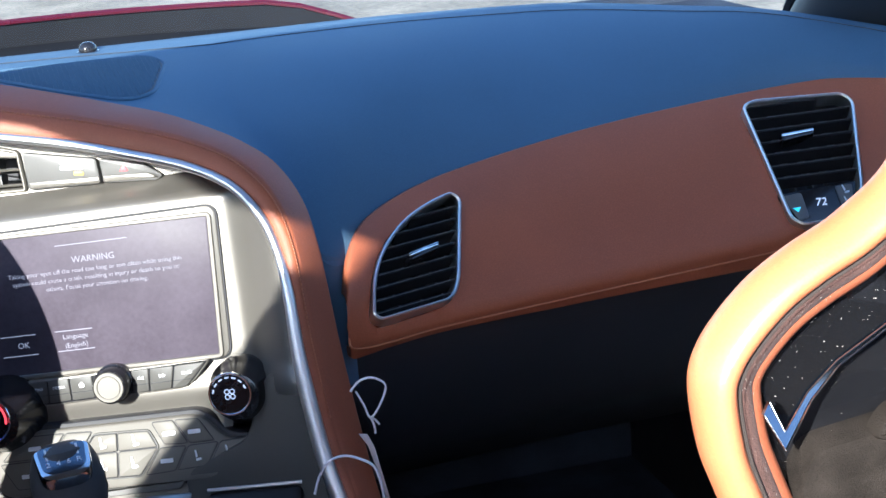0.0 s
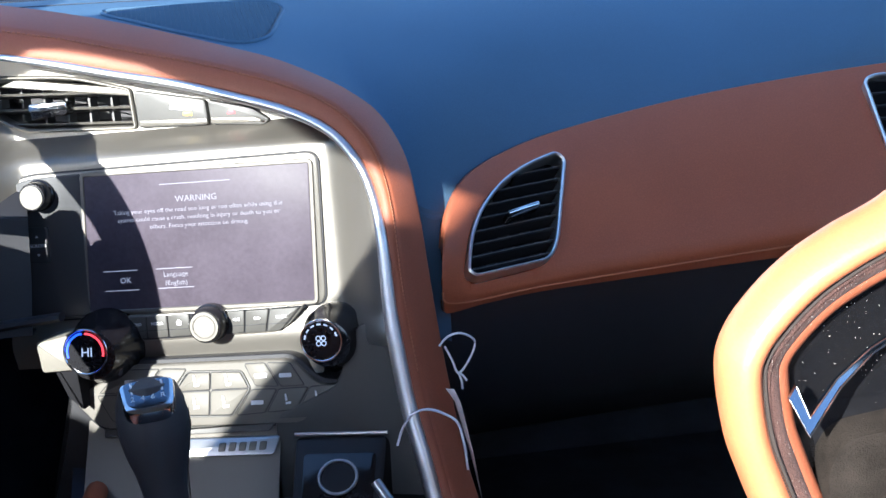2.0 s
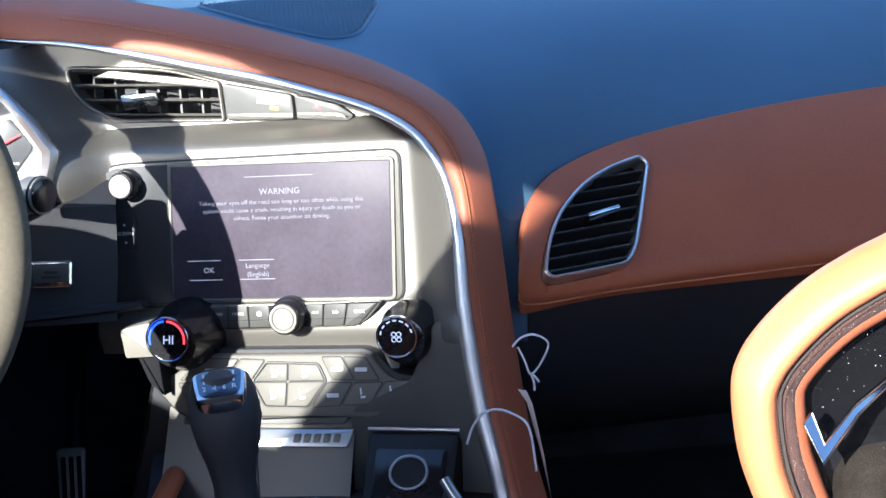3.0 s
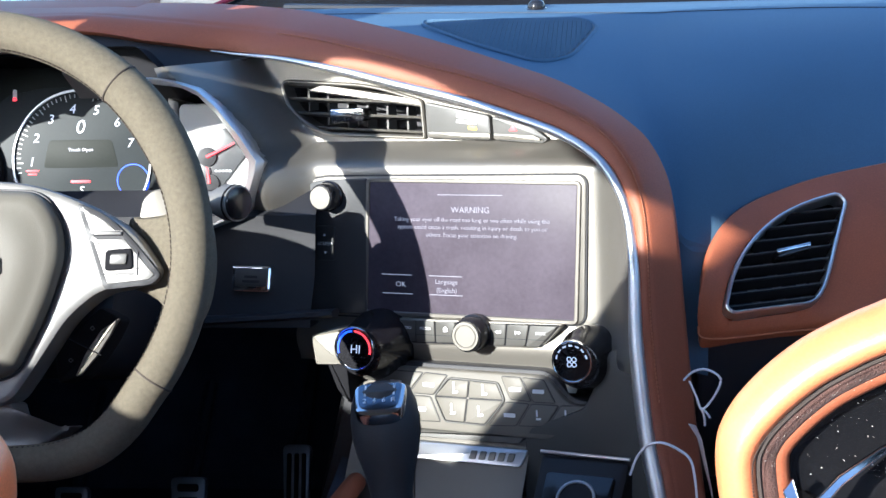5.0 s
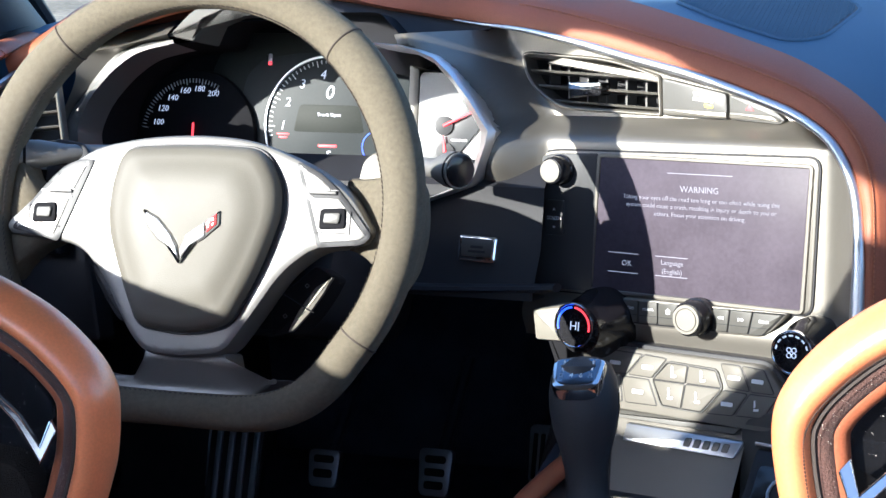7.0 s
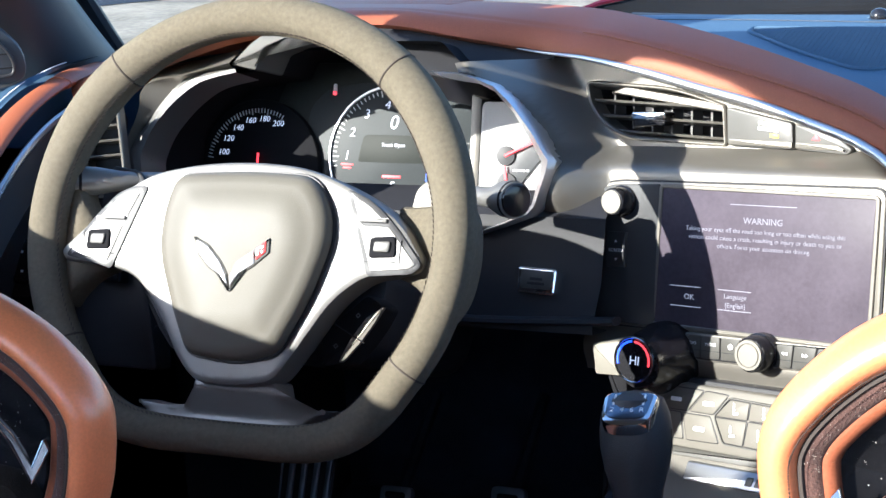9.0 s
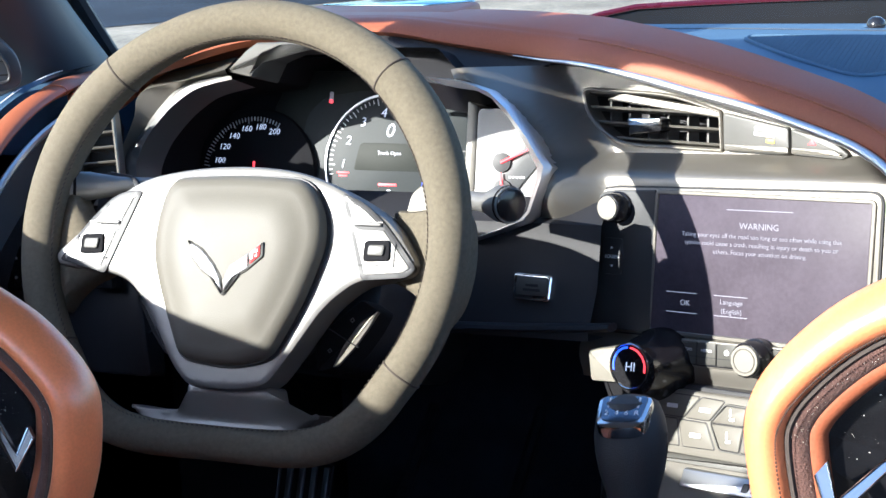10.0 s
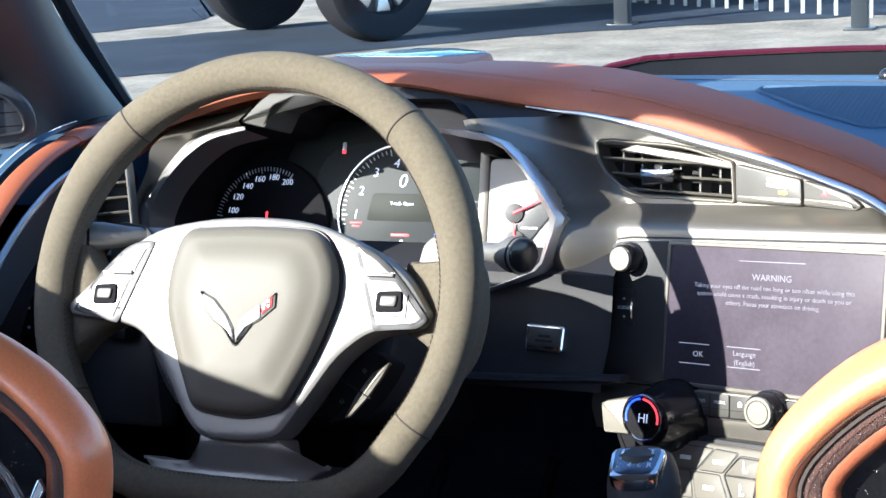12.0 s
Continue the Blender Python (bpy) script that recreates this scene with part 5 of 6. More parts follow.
# ---- steering wheel ----
def build_wheel():
    w = thing("steering_wheel", WHL, "flat-bottomed grey suede steering wheel with silver spokes", "steering wheel")
    path, rad = [], []
    n = 120
    for i in range(n):
        a = 2 * math.pi * i / n
        x, y = 0.1688 * math.cos(a), 0.1650 * math.sin(a)
        if y < -0.10:
            k = (-0.10 - y) / 0.0625
            y = -0.10 - 0.050 * math.sin(min(1.0, k) * math.pi / 2)
            x *= 1 + 0.02 * k
        path.append(V3((x - 0.0065, y + 0.003, -0.018)))
        deg = math.degrees(a)
        grip = math.exp(-((deg - 35) / 22) ** 2) + math.exp(-((deg - 145) / 22) ** 2)
        low = math.exp(-((deg - 270) / 30) ** 2)
        rad.append(0.0150 + 0.0022 * grip - 0.0022 * low)
    part("rim", tube(path, rad, 20, closed=True, up=(0, 0, 1)), ALCANTARA, w, "worn grey suede rim")
    for deg in (49, 131, 212, 328):
        i = round(deg / 360 * n) % n
        d = (path[(i + 1) % n] - path[i - 1]).normalized()
        side = V3((d.y, -d.x, 0))
        seam = [path[i] + side * (rad[i] + 0.0002) * math.cos(2 * math.pi * j / 20) + V3((0, 0, 1)) * (rad[i] + 0.0002) * math.sin(2 * math.pi * j / 20) for j in range(20)]
        part("rim_seam", tube(seam, 0.0007, 5, closed=True, up=d), THREAD_DARK, w)
    bm = bmesh.new()
    for i in range(n):
        for k in range(2):
            p = path[i].lerp(path[(i + 1) % n], k / 2)
            c = V3((-0.0065, 0.003, -0.018))
            inn = (c - p).normalized()
            q = p + inn * rad[i] * 0.93 + V3((0, 0, rad[i] * 0.40))
            tube([q + V3((-inn.y, inn.x, 0)) * 0.0012, q - V3((-inn.y, inn.x, 0)) * 0.0012 + V3((0, 0, 0.0015))], 0.0005, 4, bm=bm)
    tagged(part("rim_stitching", bm, THREAD_DARK, w, "dark stitching"), kind="stuff")
    mm = lambda L: [tuple(c / 1000 for c in p) for p in L]
    arch = rounded(mm([(-92, 44, 20), (-45, 54, 30), (0, 57, 30), (45, 54, 30), (84, 40, 20), (122, 18, 20), (141, -9, 6), (136, -18, 5), (97, -24, 10), (74, -42, 25), (47, -84, 20), (33, -104, 10), (3, -109, 20), (-31, -108, 10), (-46, -94, 15), (-72, -52, 25), (-92, -32, 15), (-113, -27, 10), (-156, -24, 5), (-160, -16, 5), (-130, 12, 20)]), 0.01, 5)
    dome = lambda u, v: -0.00016 * (abs(u) / 0.01) ** 2 * 0.05
    s = part("spokes", plate(arch, -0.040, -0.012, 0.004, dome), SPOKE, w, "satin silver spokes")
    bm = bmesh.new()
    pad = rounded(mm([(-58, 45, 16), (0, 49, 40), (55, 47, 16), (70, 22, 20), (72, 0, 20), (60, -40, 30), (38, -83, 10), (6, -92, 20), (-36, -88, 10), (-54, -50, 30), (-68, -12, 20), (-66, 20, 20)]), 0.01, 5)
    loops = [flat(pad, -0.02), flat(pad, -0.009), flat(inset(pad, 0.0015), -0.004), flat(inset(pad, 0.005), 0.0)]
    c = V3((0.0, -0.018))
    for k, h in ((0.90, 0.0018), (0.80, 0.0030), (0.74, 0.0050), (0.55, 0.0062), (0.3, 0.007), (0.05, 0.0074)):
        loops.append([V3((c.x + (p.x - c.x) * k, c.y + (p.y - c.y) * k, h)) for p in inset(pad, 0.004)])
    skin(bm, loops, cap0=True, cap1=True)
    ab = part("airbag_cover", bm, AIRBAG, w, "padded grey horn cover")
    part("cover_gap", ring(inset(pad, -0.0015), 0.003, -0.013, -0.0095, 0.0004), BLACK, w)
    # two-winged emblem
    em = part("emblem", prism(rounded(mm([(-31.5, -2.5), (-18.5, -8), (-7, -19), (-0.8, -28), (2, -42), (-5, -32), (-17.5, -25), (-27.5, -15), (-26, -11)]), 0.001, 2), 0.002, 0.0083, 0.0012), BUTTON, ab, "dark-edged bright winged emblem")
    part("emblem_wing", prism(rounded(mm([(30.5, -1), (31, -12), (19, -23), (8.5, -29.5), (2, -42), (0.5, -31), (5, -20), (17.5, -10.5)]), 0.001, 2), 0.002, 0.0083, 0.0012), BUTTON, em)
    part("emblem_face", prism(rounded(mm([(-28.5, -5.0), (-18.2, -9.8), (-7.4, -20.5), (-1.8, -29.5), (0.8, -38), (-5.5, -30.5), (-16.8, -23.4), (-25.8, -14.6)]), 0.001, 2), 0.008, 0.0091, 0.0004), EMBLEM, em)
    part("emblem_face", prism(rounded(mm([(19.2, -10.8), (20.4, -20.4), (8.4, -28.2), (2.6, -38), (1.8, -31), (6.2, -20)]), 0.001, 2), 0.008, 0.0091, 0.0004), EMBLEM, em)
    part("emblem_flag", prism(rounded(mm([(20.5, -9.5), (28.5, -3.5), (29, -11.5), (21.5, -18)]), 0.0008, 2), 0.008, 0.0091, 0.0004), RED_TRIM, em, "red enamel patch")
    for k in range(4):
        x, y = 22.0 + 3.4 * (k % 2), -9.5 - 3.4 * (k // 2) + 1.9 * (k % 2)
        part("flag_square", prism(rounded(mm([(x, y), (x + 1.8, y + 1.1), (x + 1.8, y - 0.9), (x, y - 2.0)]), 0.0002, 1), 0.0088, 0.0094, 0.0001), EMBLEM, em)
    # suede webs that carry the rim into the spokes
    slope = lambda u, v: 0.34 * min(0.0, abs(u) - 0.150) - 1.6 * max(0.0, abs(u) - 0.155) ** 1.5
    web_r = rounded(mm([(108, 32, 6), (124, 31, 8), (140, 32, 6), (151, 46, 10), (170, 30, 15), (174, -5, 20), (168, -40, 15), (150, -62, 10), (143, -44, 14), (137, -32, 8), (126, -25, 6), (110, -20, 6)]), 0.008, 5)
    part("grip_web", plate(web_r, -0.044, -0.0210, 0.007, slope), ALCANTARA, w, "worn grey suede thumb rest")
    web_l = rounded(mm([(-124, -2, 6), (-135, 4, 6), (-146, 18, 8), (-156, 40, 10), (-169, 30, 15), (-173, -5, 20), (-169, -40, 15), (-158, -62, 8), (-147, -44, 10), (-138, -34, 8), (-124, -26, 6), (-115, -20, 6)]), 0.008, 5)
    part("grip_web", plate(web_l, -0.044, -0.0210, 0.007, slope), ALCANTARA, w, "worn grey suede thumb rest")
    for sgn, frame_, keys in ((-1, [(-86, 35, 3), (-111.5, -28.5, 3), (-153, -20, 3), (-132, 9, 12), (-111, 30, 16), (-97, 35, 6)], ([(-89, 33, 2), (-100.5, 10, 1), (-130, 8.5, 1), (-111, 28.5, 14), (-98, 33.5, 5)], [(-102, 8.2, 1), (-114.5, -26, 2), (-150, -18.8, 2), (-131.2, 6.9, 1)])),
                              (1, [(79, 39, 4), (98, 32, 16), (118, 15, 14), (141, -13, 4), (134, -19.5, 4), (100, -23, 4), (87, 16, 2)], ([(80.5, 37.2, 3), (97.5, 30.6, 15), (114, 16.6, 2), (88.6, 16, 1)], [(88.9, 14.6, 1), (115, 15, 2), (139, -12.8, 3), (133, -17.9, 3), (101, -21.3, 3)]))):
        base = part("switch_panel", plate(inset(rounded(mm(frame_), 0.003, 5), -0.0002), -0.016, -0.0110, 0.0002, dome), BLACK, s, "black gap round the switch keys")
        for k in keys:
            part("wheel_key", plate(inset(rounded(mm(k), 0.002, 5), 0.0020), -0.016, -0.0104, 0.0004, dome), SPOKE, base, "satin silver switch key")
        cx, cy = (-0.1245, -0.0065) if sgn < 0 else (0.1105, -0.0015)
        rk = part("rocker", prism(rounded([(cx - 0.0095, cy + 0.0065), (cx + 0.0095, cy + 0.0080), (cx + 0.0105, cy - 0.0070), (cx - 0.0100, cy - 0.0085)], 0.003), -0.015, -0.0085, 0.001, f=dome), MATT, s, "dark rocker switch")
        part("rocker_face", prism(rounded([(cx - 0.0055, cy + 0.0035), (cx + 0.0070, cy + 0.0040), (cx + 0.0060, cy - 0.0040), (cx - 0.0060, cy - 0.0040)], 0.002), -0.009, -0.0068, 0.0008, f=dome), BUTTON, rk)
        for x_, y_, w_, h_ in ((cx - sgn * 0.0010, cy - 0.0105, 0.0125, 0.0004), (cx + sgn * 0.0135, cy - 0.0030, 0.0004, 0.0085)):
            part("key_gap", prism(rounded([(x_ - w_, y_ - h_), (x_ + w_, y_ - h_), (x_ + w_, y_ + h_), (x_ - w_, y_ + h_)], 0.0002, 1), -0.0130, -0.0099, 0.0001, f=dome), BLACK, base)
        bx, by = (-0.113, 0.0105) if sgn < 0 else (0.102, 0.0170)
        bar = part("key_bar", prism(rounded([(bx - 0.0105, by + 0.0016), (bx + 0.0105, by + 0.0016), (bx + 0.0105, by - 0.0016), (bx - 0.0105, by - 0.0016)], 0.0006, 2), -0.012, -0.0098, 0.0003, f=dome), BLACK, s)
        part("bar_face", prism(rounded([(bx - 0.0097, by + 0.0010), (bx + 0.0097, by + 0.0010), (bx + 0.0097, by - 0.0010), (bx - 0.0097, by - 0.0010)], 0.0004, 2), -0.0105, -0.0093, 0.0003, f=dome), SPOKE, bar)
        for mx, my, w_, h_ in ((12, 1.5, 3.2, 0.35), (12.5, -6.5, 3.0, 0.35), (-12.0, 4.5, 2.0, 0.35)):
            mx *= sgn
            part("key_print", prism(rounded([(cx + (mx - w_) / 1000, cy + (my - h_) / 1000), (cx + (mx + w_) / 1000, cy + (my - h_) / 1000), (cx + (mx + w_) / 1000, cy + (my + h_) / 1000), (cx + (mx - w_) / 1000, cy + (my + h_) / 1000)], 0.0002, 1), -0.0106, -0.0100, 0.0001, f=dome), BUTTON, base)
    low = rounded(mm([(-82, -125, 3), (-72, -137, 10), (-60, -142, 12), (-43, -144, 10), (40, -141, 12), (56, -136, 10), (78, -121, 3), (52, -123, 6), (39, -119, 6), (35, -104, 3), (-32, -106, 3), (-33, -120, 6), (-40, -126, 6), (-63, -127, 6)]), 0.004, 4)
    dish = lambda u, v: -0.010 * min(1.0, max(0.0, (-0.112 - v) / 0.03)) + 0.006 * min(1.0, max(0.0, (-0.132 - v) / 0.01))
    part("lower_spoke", plate(low, -0.044, -0.014, 0.003, dish), SPOKE, w, "satin silver lower spoke", Matrix.Translation((-0.005, 0.001, -0.009)))
    # key pods on the rear of the spokes
    for sgn in (-1, 1):
        podl = rounded([(sgn * 0.052, -0.064), (sgn * 0.086, -0.033), (sgn * 0.1012, -0.041), (sgn * 0.0948, -0.055), (sgn * 0.0852, -0.070), (sgn * 0.0732, -0.0845), (sgn * 0.055, -0.090)], 0.004)
        pod = part("key_pod", prism(podl, -0.075, -0.047, 0.003), MATT, w, "black volume key pod")
        bar = rounded([(sgn * 0.1010, -0.0413), (sgn * 0.0946, -0.0541), (sgn * 0.0850, -0.0691), (sgn * 0.0729, -0.0836), (sgn * 0.0685, -0.0847), (sgn * 0.0758, -0.0677), (sgn * 0.0875, -0.0504)], 0.002)
        # left trim is coloured black for the shade there, the right keeps satin
        part("pod_trim", prism(bar, -0.05, -0.0455, 0.001), SATIN if sgn > 0 else BLACK, pod, "satin volume key edge" if sgn > 0 else "")
        part("pod_split", tube([(sgn * 0.060, -0.055, -0.0452), (sgn * 0.088, -0.0690, -0.0452)], 0.0005, 4), BLACK, pod)
        for k in (0, 1):
            part("pod_mark", ring(disc((sgn * (0.0806 - 0.0157 * k), -0.0492 - 0.0234 * k), 0.0020, 4), 0.0006, -0.048, -0.0464, 0.0001), BUTTON if sgn > 0 else WHITE_PRINT, pod)
        pl = rounded([(sgn * 0.1120, 0.030), (sgn * 0.1150, 0.046), (sgn * 0.122, 0.053), (sgn * 0.146, 0.056), (sgn * 0.152, 0.035), (sgn * 0.150, -0.022), (sgn * 0.114, -0.022)], 0.004)
        # same for the paddles: shade put into the left one's colour
        part("shift_paddle", prism(pl, -0.060, -0.052, 0.0015), SATIN_DARK if sgn > 0 else BLACK, w, "shift paddle behind the spoke")
    part("hub_back", prism(inset(pad, 0.006), -0.12, -0.036, 0.004), BLACK, w)
    # column and stalks
    col = thing("steering_column", WHL @ Matrix.Translation((0, 0, -0.10)), "black steering column shroud with stalks", "steering column")
    part("shroud", prism(rounded([(-0.09, -0.005, 0.02), (0.09, -0.005, 0.02), (0.08, -0.085, 0.03), (-0.08, -0.085, 0.03)], 0.02), -0.18, 0.02, 0.008), BLACK, col)
    inv = col.matrix_world.inverted()
    for pts, r, m in (([(-0.225, 0.135, 0.735), (-0.193, 0.123, 0.735), (-0.180, 0.118, 0.736), (-0.169, 0.110, 0.737)], (0.006, 0.0080, 0.0140, 0.0140), SPOKE), ([(-0.44, 0.10, 0.745), (-0.478, 0.062, 0.752), (-0.495, 0.050, 0.754), (-0.508, 0.040, 0.756)], (0.006, 0.0075, 0.0112, 0.0112), SPOKE)):
        stalk = part("stalk", tube([inv @ V3(p) for p in pts], list(r), 20), m, col, "grey control stalk")
        a, b = inv @ V3(pts[2]), inv @ V3(pts[3])
        part("stalk_ring", tube([a.lerp(b, 0.70), a.lerp(b, 0.84)], r[3] + 0.0004, 24), MATT, stalk, "dark ring round the stalk")
        part("stalk_cap", tube([a.lerp(b, 0.9), a.lerp(b, 1.12), a.lerp(b, 1.18)], [r[3] - 0.0008, r[3] - 0.0016, r[3] - 0.0045], 24), GLOSS, stalk, "black stalk end")


# ---- lower cabin ----
def build_lower():
    kp = thing("knee_panel", ONE.copy(), "black lower dash panel on the driver's side", "dash panel")
    rows = [[V3((x, 0.235 - 0.1 * abs(x + 0.34) ** 2, 0.715)) for x in (-0.60, -0.45, -0.30, -0.20, -0.128)], [V3((x, 0.205, 0.70)) for x in (-0.60, -0.45, -0.30, -0.20, -0.128)], [V3((x, 0.195, 0.65)) for x in (-0.60, -0.45, -0.30, -0.20, -0.130)],
            [V3((x, 0.175, 0.622)) for x in (-0.60, -0.45, -0.30, -0.20, -0.132)], [V3((x, 0.172, 0.614)) for x in (-0.60, -0.45, -0.30, -0.20, -0.132)], [V3((x, 0.21, 0.605)) for x in (-0.60, -0.45, -0.30, -0.20, -0.132)], [V3((x, 0.5, 0.60)) for x in (-0.60, -0.45, -0.30, -0.20, -0.132)]]
    part("panel", sheet(rows), BLACK, kp)
    lip = spline([(-0.60, 0.172, 0.619), (-0.35, 0.170, 0.620), (-0.22, 0.168, 0.622), (-0.133, 0.167, 0.627), (-0.108, 0.160, 0.631)], 6)
    part("lip", tube(lip, 0.006, 8, squash=0.6), BLACK, kp)
    m = axes((-0.180, 0.192, 0.650), (1, -0.1, 0), (0, 0.3, 0.95))
    b = part("release_switch", prism(rounded([(-0.017, 0.011), (0.017, 0.011), (0.016, -0.011), (-0.017, -0.011)], 0.003), -0.01, 0.008, 0.002), CHROME, kp, "chrome-edged release switch", m)
    sf = part("switch_face", prism(rounded([(-0.014, 0.0085), (0.014, 0.0085), (0.013, -0.0065), (-0.014, -0.0065)], 0.002), 0.005, 0.0092, 0.001), KEY, b, "grey switch face")
    for y, w_ in ((0.0026, 0.0055), (-0.0012, 0.0075)):
        part("legend_bar", prism(rounded([(-w_, y), (w_, y), (w_, y - 0.0022), (-w_, y - 0.0022)], 0.0004, 2), 0.009, 0.0094, 0.0001), BLACK, sf)
    part("left_fuse_panel", prism(rounded([(-0.06, 0.03), (0.03, 0.03), (0.05, -0.06), (-0.05, -0.06)], 0.006), -0.02, 0.004, 0.003), BLACK, kp, m=axes((-0.525, 0.10, 0.645), (1, 0, 0), (0, 0.3, 0.95)))
    for i in range(2):
        part("small_switch", prism(rounded([(-0.012, 0.007), (0.012, 0.007), (0.012, -0.007), (-0.012, -0.007)], 0.002), -0.01, 0.008, 0.001), GLOSS, kp, m=axes((-0.548 + 0.028 * i, 0.095, 0.664), (1, 0, 0), (0, 0.3, 0.95)))
    # centre console
    cc = thing("centre_console", ONE.copy(), "dark centre console with tray and power socket", "console")
    x0, x1 = -0.115, 0.185
    rows = [[V3((x, y, z)) for x in (x0, x0 + 0.06, 0.05, 0.14, x1)] for y, z in ((0.16, 0.47), (0.08, 0.492), (0.0, 0.495), (-0.2, 0.49), (-0.45, 0.52), (-0.8, 0.55))]
    part("console_top", sheet(rows, 0.02), BLACK, cc)
    for x, s in ((x0, -1), (x1, 1)):
        part("console_side", sheet([[V3((x, y, 0.492)) for y in (0.62, 0.3, 0.0, -0.4, -0.8)], [V3((x + s * 0.03, y, 0.17)) for y in (0.62, 0.3, 0.0, -0.4, -0.8)]], 0.01, (-s, 0, 0)), CARPET, cc)
    m = axes((0.088, 0.065, 0.510), (1, -0.33, 0.05), (0, 0.75, 0.66))
    tray = part("tray", prism(rounded([(-0.036, 0.035), (0.036, 0.035), (0.034, -0.045), (-0.034, -0.045)], 0.006), -0.03, 0.008, 0.003), BLACK, cc, "black storage tray", m)
    part("tray_lip", tube([(-0.036, 0.0355, 0.010), (0.036, 0.0355, 0.010)], 0.0016, 8), ALU, tray, "thin bright tray edge")
    part("tray_well", prism(rounded([(-0.028, 0.020), (0.028, 0.020), (0.027, -0.040), (-0.027, -0.040)], 0.004), 0.006, 0.0092, 0.0006), GLOSS, tray)
    part("socket_ring", tube([V3((0.0 + 0.0145 * math.cos(a * math.pi / 16), 0.0 + 0.0135 * math.sin(a * math.pi / 16), 0.0105)) for a in range(32)], 0.0013, 6, closed=True), RIM, tray, "chrome socket ring")
    part("socket_cap", revolve((0, 0), [(0.0135, 0.008), (0.0135, 0.010), (0.003, 0.0102)], 28), BLACK, tray)
    part("lever", tube([(0.108, 0.012, 0.532), (0.122, -0.010, 0.512)], 0.004, 10), ALU, cc, "small bright lever")
    part("shift_plate", prism(rounded([(-0.045, 0.06), (0.05, 0.06), (0.05, -0.05), (-0.045, -0.05)], 0.016, 6), -0.004, 0.003, 0.002), SATIN_DARK, cc, "satin shift plate", axes((-0.025, 0.0, 0.497), (1, 0, 0), (0, 1, 0)))
    part("plate_trim", ring(rounded([(-0.047, 0.062), (0.052, 0.062), (0.052, -0.052), (-0.047, -0.052)], 0.017, 6), 0.004, -0.004, 0.005, 0.001), CHROME, cc, "bright plate edge", axes((-0.025, 0.0, 0.497), (1, 0, 0), (0, 1, 0)))
    edge = spline([(-0.094, 0.145, 0.492), (-0.100, 0.095, 0.497), (-0.108, 0.040, 0.498), (-0.113, -0.06, 0.500), (-0.118, -0.25, 0.510)], 6)
    part("console_edge", tube(edge, 0.009, 12, squash=0.8), LEATHER, cc, "brown leather console edge")
    # gear lever
    foot, head = V3((-0.036, -0.048, 0.500)), V3((-0.0465, -0.012, 0.634))
    ax = (head - foot).normalized()
    xx = (V3((1, 0, 0)) - ax * ax.x).normalized()
    M = axes(foot, xx, ax.cross(xx))
    gl = thing("gear_lever", M, "black leather gear lever with chrome shift cap", "gear lever")
    L = (head - foot).length
    prof = [(0.030, 0.0), (0.024, 0.012), (0.0175, 0.030), (0.0150, 0.050), (0.0150, 0.066), (0.0175, 0.080), (0.0218, 0.094), (0.0242, 0.108), (0.0245, 0.119), (0.0230, 0.130), (0.0190, L + 0.001), (0.011, L + 0.005), (0.003, L + 0.006)]
    part("knob", revolve((0, 0), prof, 36), KNOB_LEATHER, gl, "black leather knob and gaiter")
    part("knob_seam", tube([(0.0150, -0.001, 0.050), (0.0176, -0.001, 0.080), (0.0246, -0.001, 0.110), (0.0246, -0.001, 0.120)], 0.0006, 5), THREAD_DARK, gl)
    part("collar", tube([V3((0.0212 * math.cos(k * math.pi / 16), 0.0212 * math.sin(k * math.pi / 16), 0.020)) for k in range(32)], 0.0016, 8, closed=True), CHROME, gl, "thin chrome collar")
    C = axes((0.0, -0.0165, 0.1318), (1, 0, 0), (0, 0.80, 0.60)) @ Matrix.Scale(1.22, 4)
    cap = part("shift_cap", prism(rounded([(-0.0155, 0.0130, 0.006), (0.0155, 0.0130, 0.006), (0.0135, -0.0140, 0.010), (-0.0135, -0.0140, 0.010)], 0.006, 6), -0.0035, 0.0040, 0.0022), CHROME, gl, "chrome shift pattern cap", C)
    part("cap_face", prism(rounded([(-0.0130, 0.0118, 0.004), (0.0130, 0.0118, 0.004), (0.0113, -0.0095, 0.007), (-0.0113, -0.0095, 0.007)], 0.005, 6), 0.002, 0.0044, 0.0006), SMOKED, cap, "smoked chrome pattern face")
    for i in range(4):
        part("pattern_line", block((-0.0089 + 0.0055 * i, 0.0015, 0.0042), (-0.0077 + 0.0055 * i, 0.0100, 0.0047), 0), WHITE_PRINT, cap, smooth=False)
    for i, s in enumerate(("2", "4", "6", "R")):
        lettering("pattern_digit", s, 0.0050, (-0.0083 + 0.0055 * i, -0.0025), WHITE_PRINT, cap, 0.0046, lift=0.0001)
    # pedals and foot rest
    def pedal(name, x, y, z, w, h, slots, label):
        P = thing(name, axes((x, y, z), (1, 0, 0), (0, 0.42, 0.9)), label, "pedal", group="pedals")
        lp = rounded([(-w, h), (w, h), (w * 0.85, -h), (-w * 0.85, -h)], 0.008)
        part("pad", prism(lp, -0.012, 0.0, 0.002), PEDAL, P)
        for sx, sy, sw, sh in slots:
            part("rubber_insert", prism(rounded([(sx - sw, sy - sh), (sx + sw, sy - sh), (sx + sw, sy + sh), (sx - sw, sy + sh)], min(sw, sh) * 0.8), -0.004, 0.0015, 0.0008), RUBBER, P)
        part("arm", tube([(0, 0.0, -0.012), (0, 0.06, -0.05), (0, 0.14, -0.10)], 0.008, 8), CARPET, P)
        return P
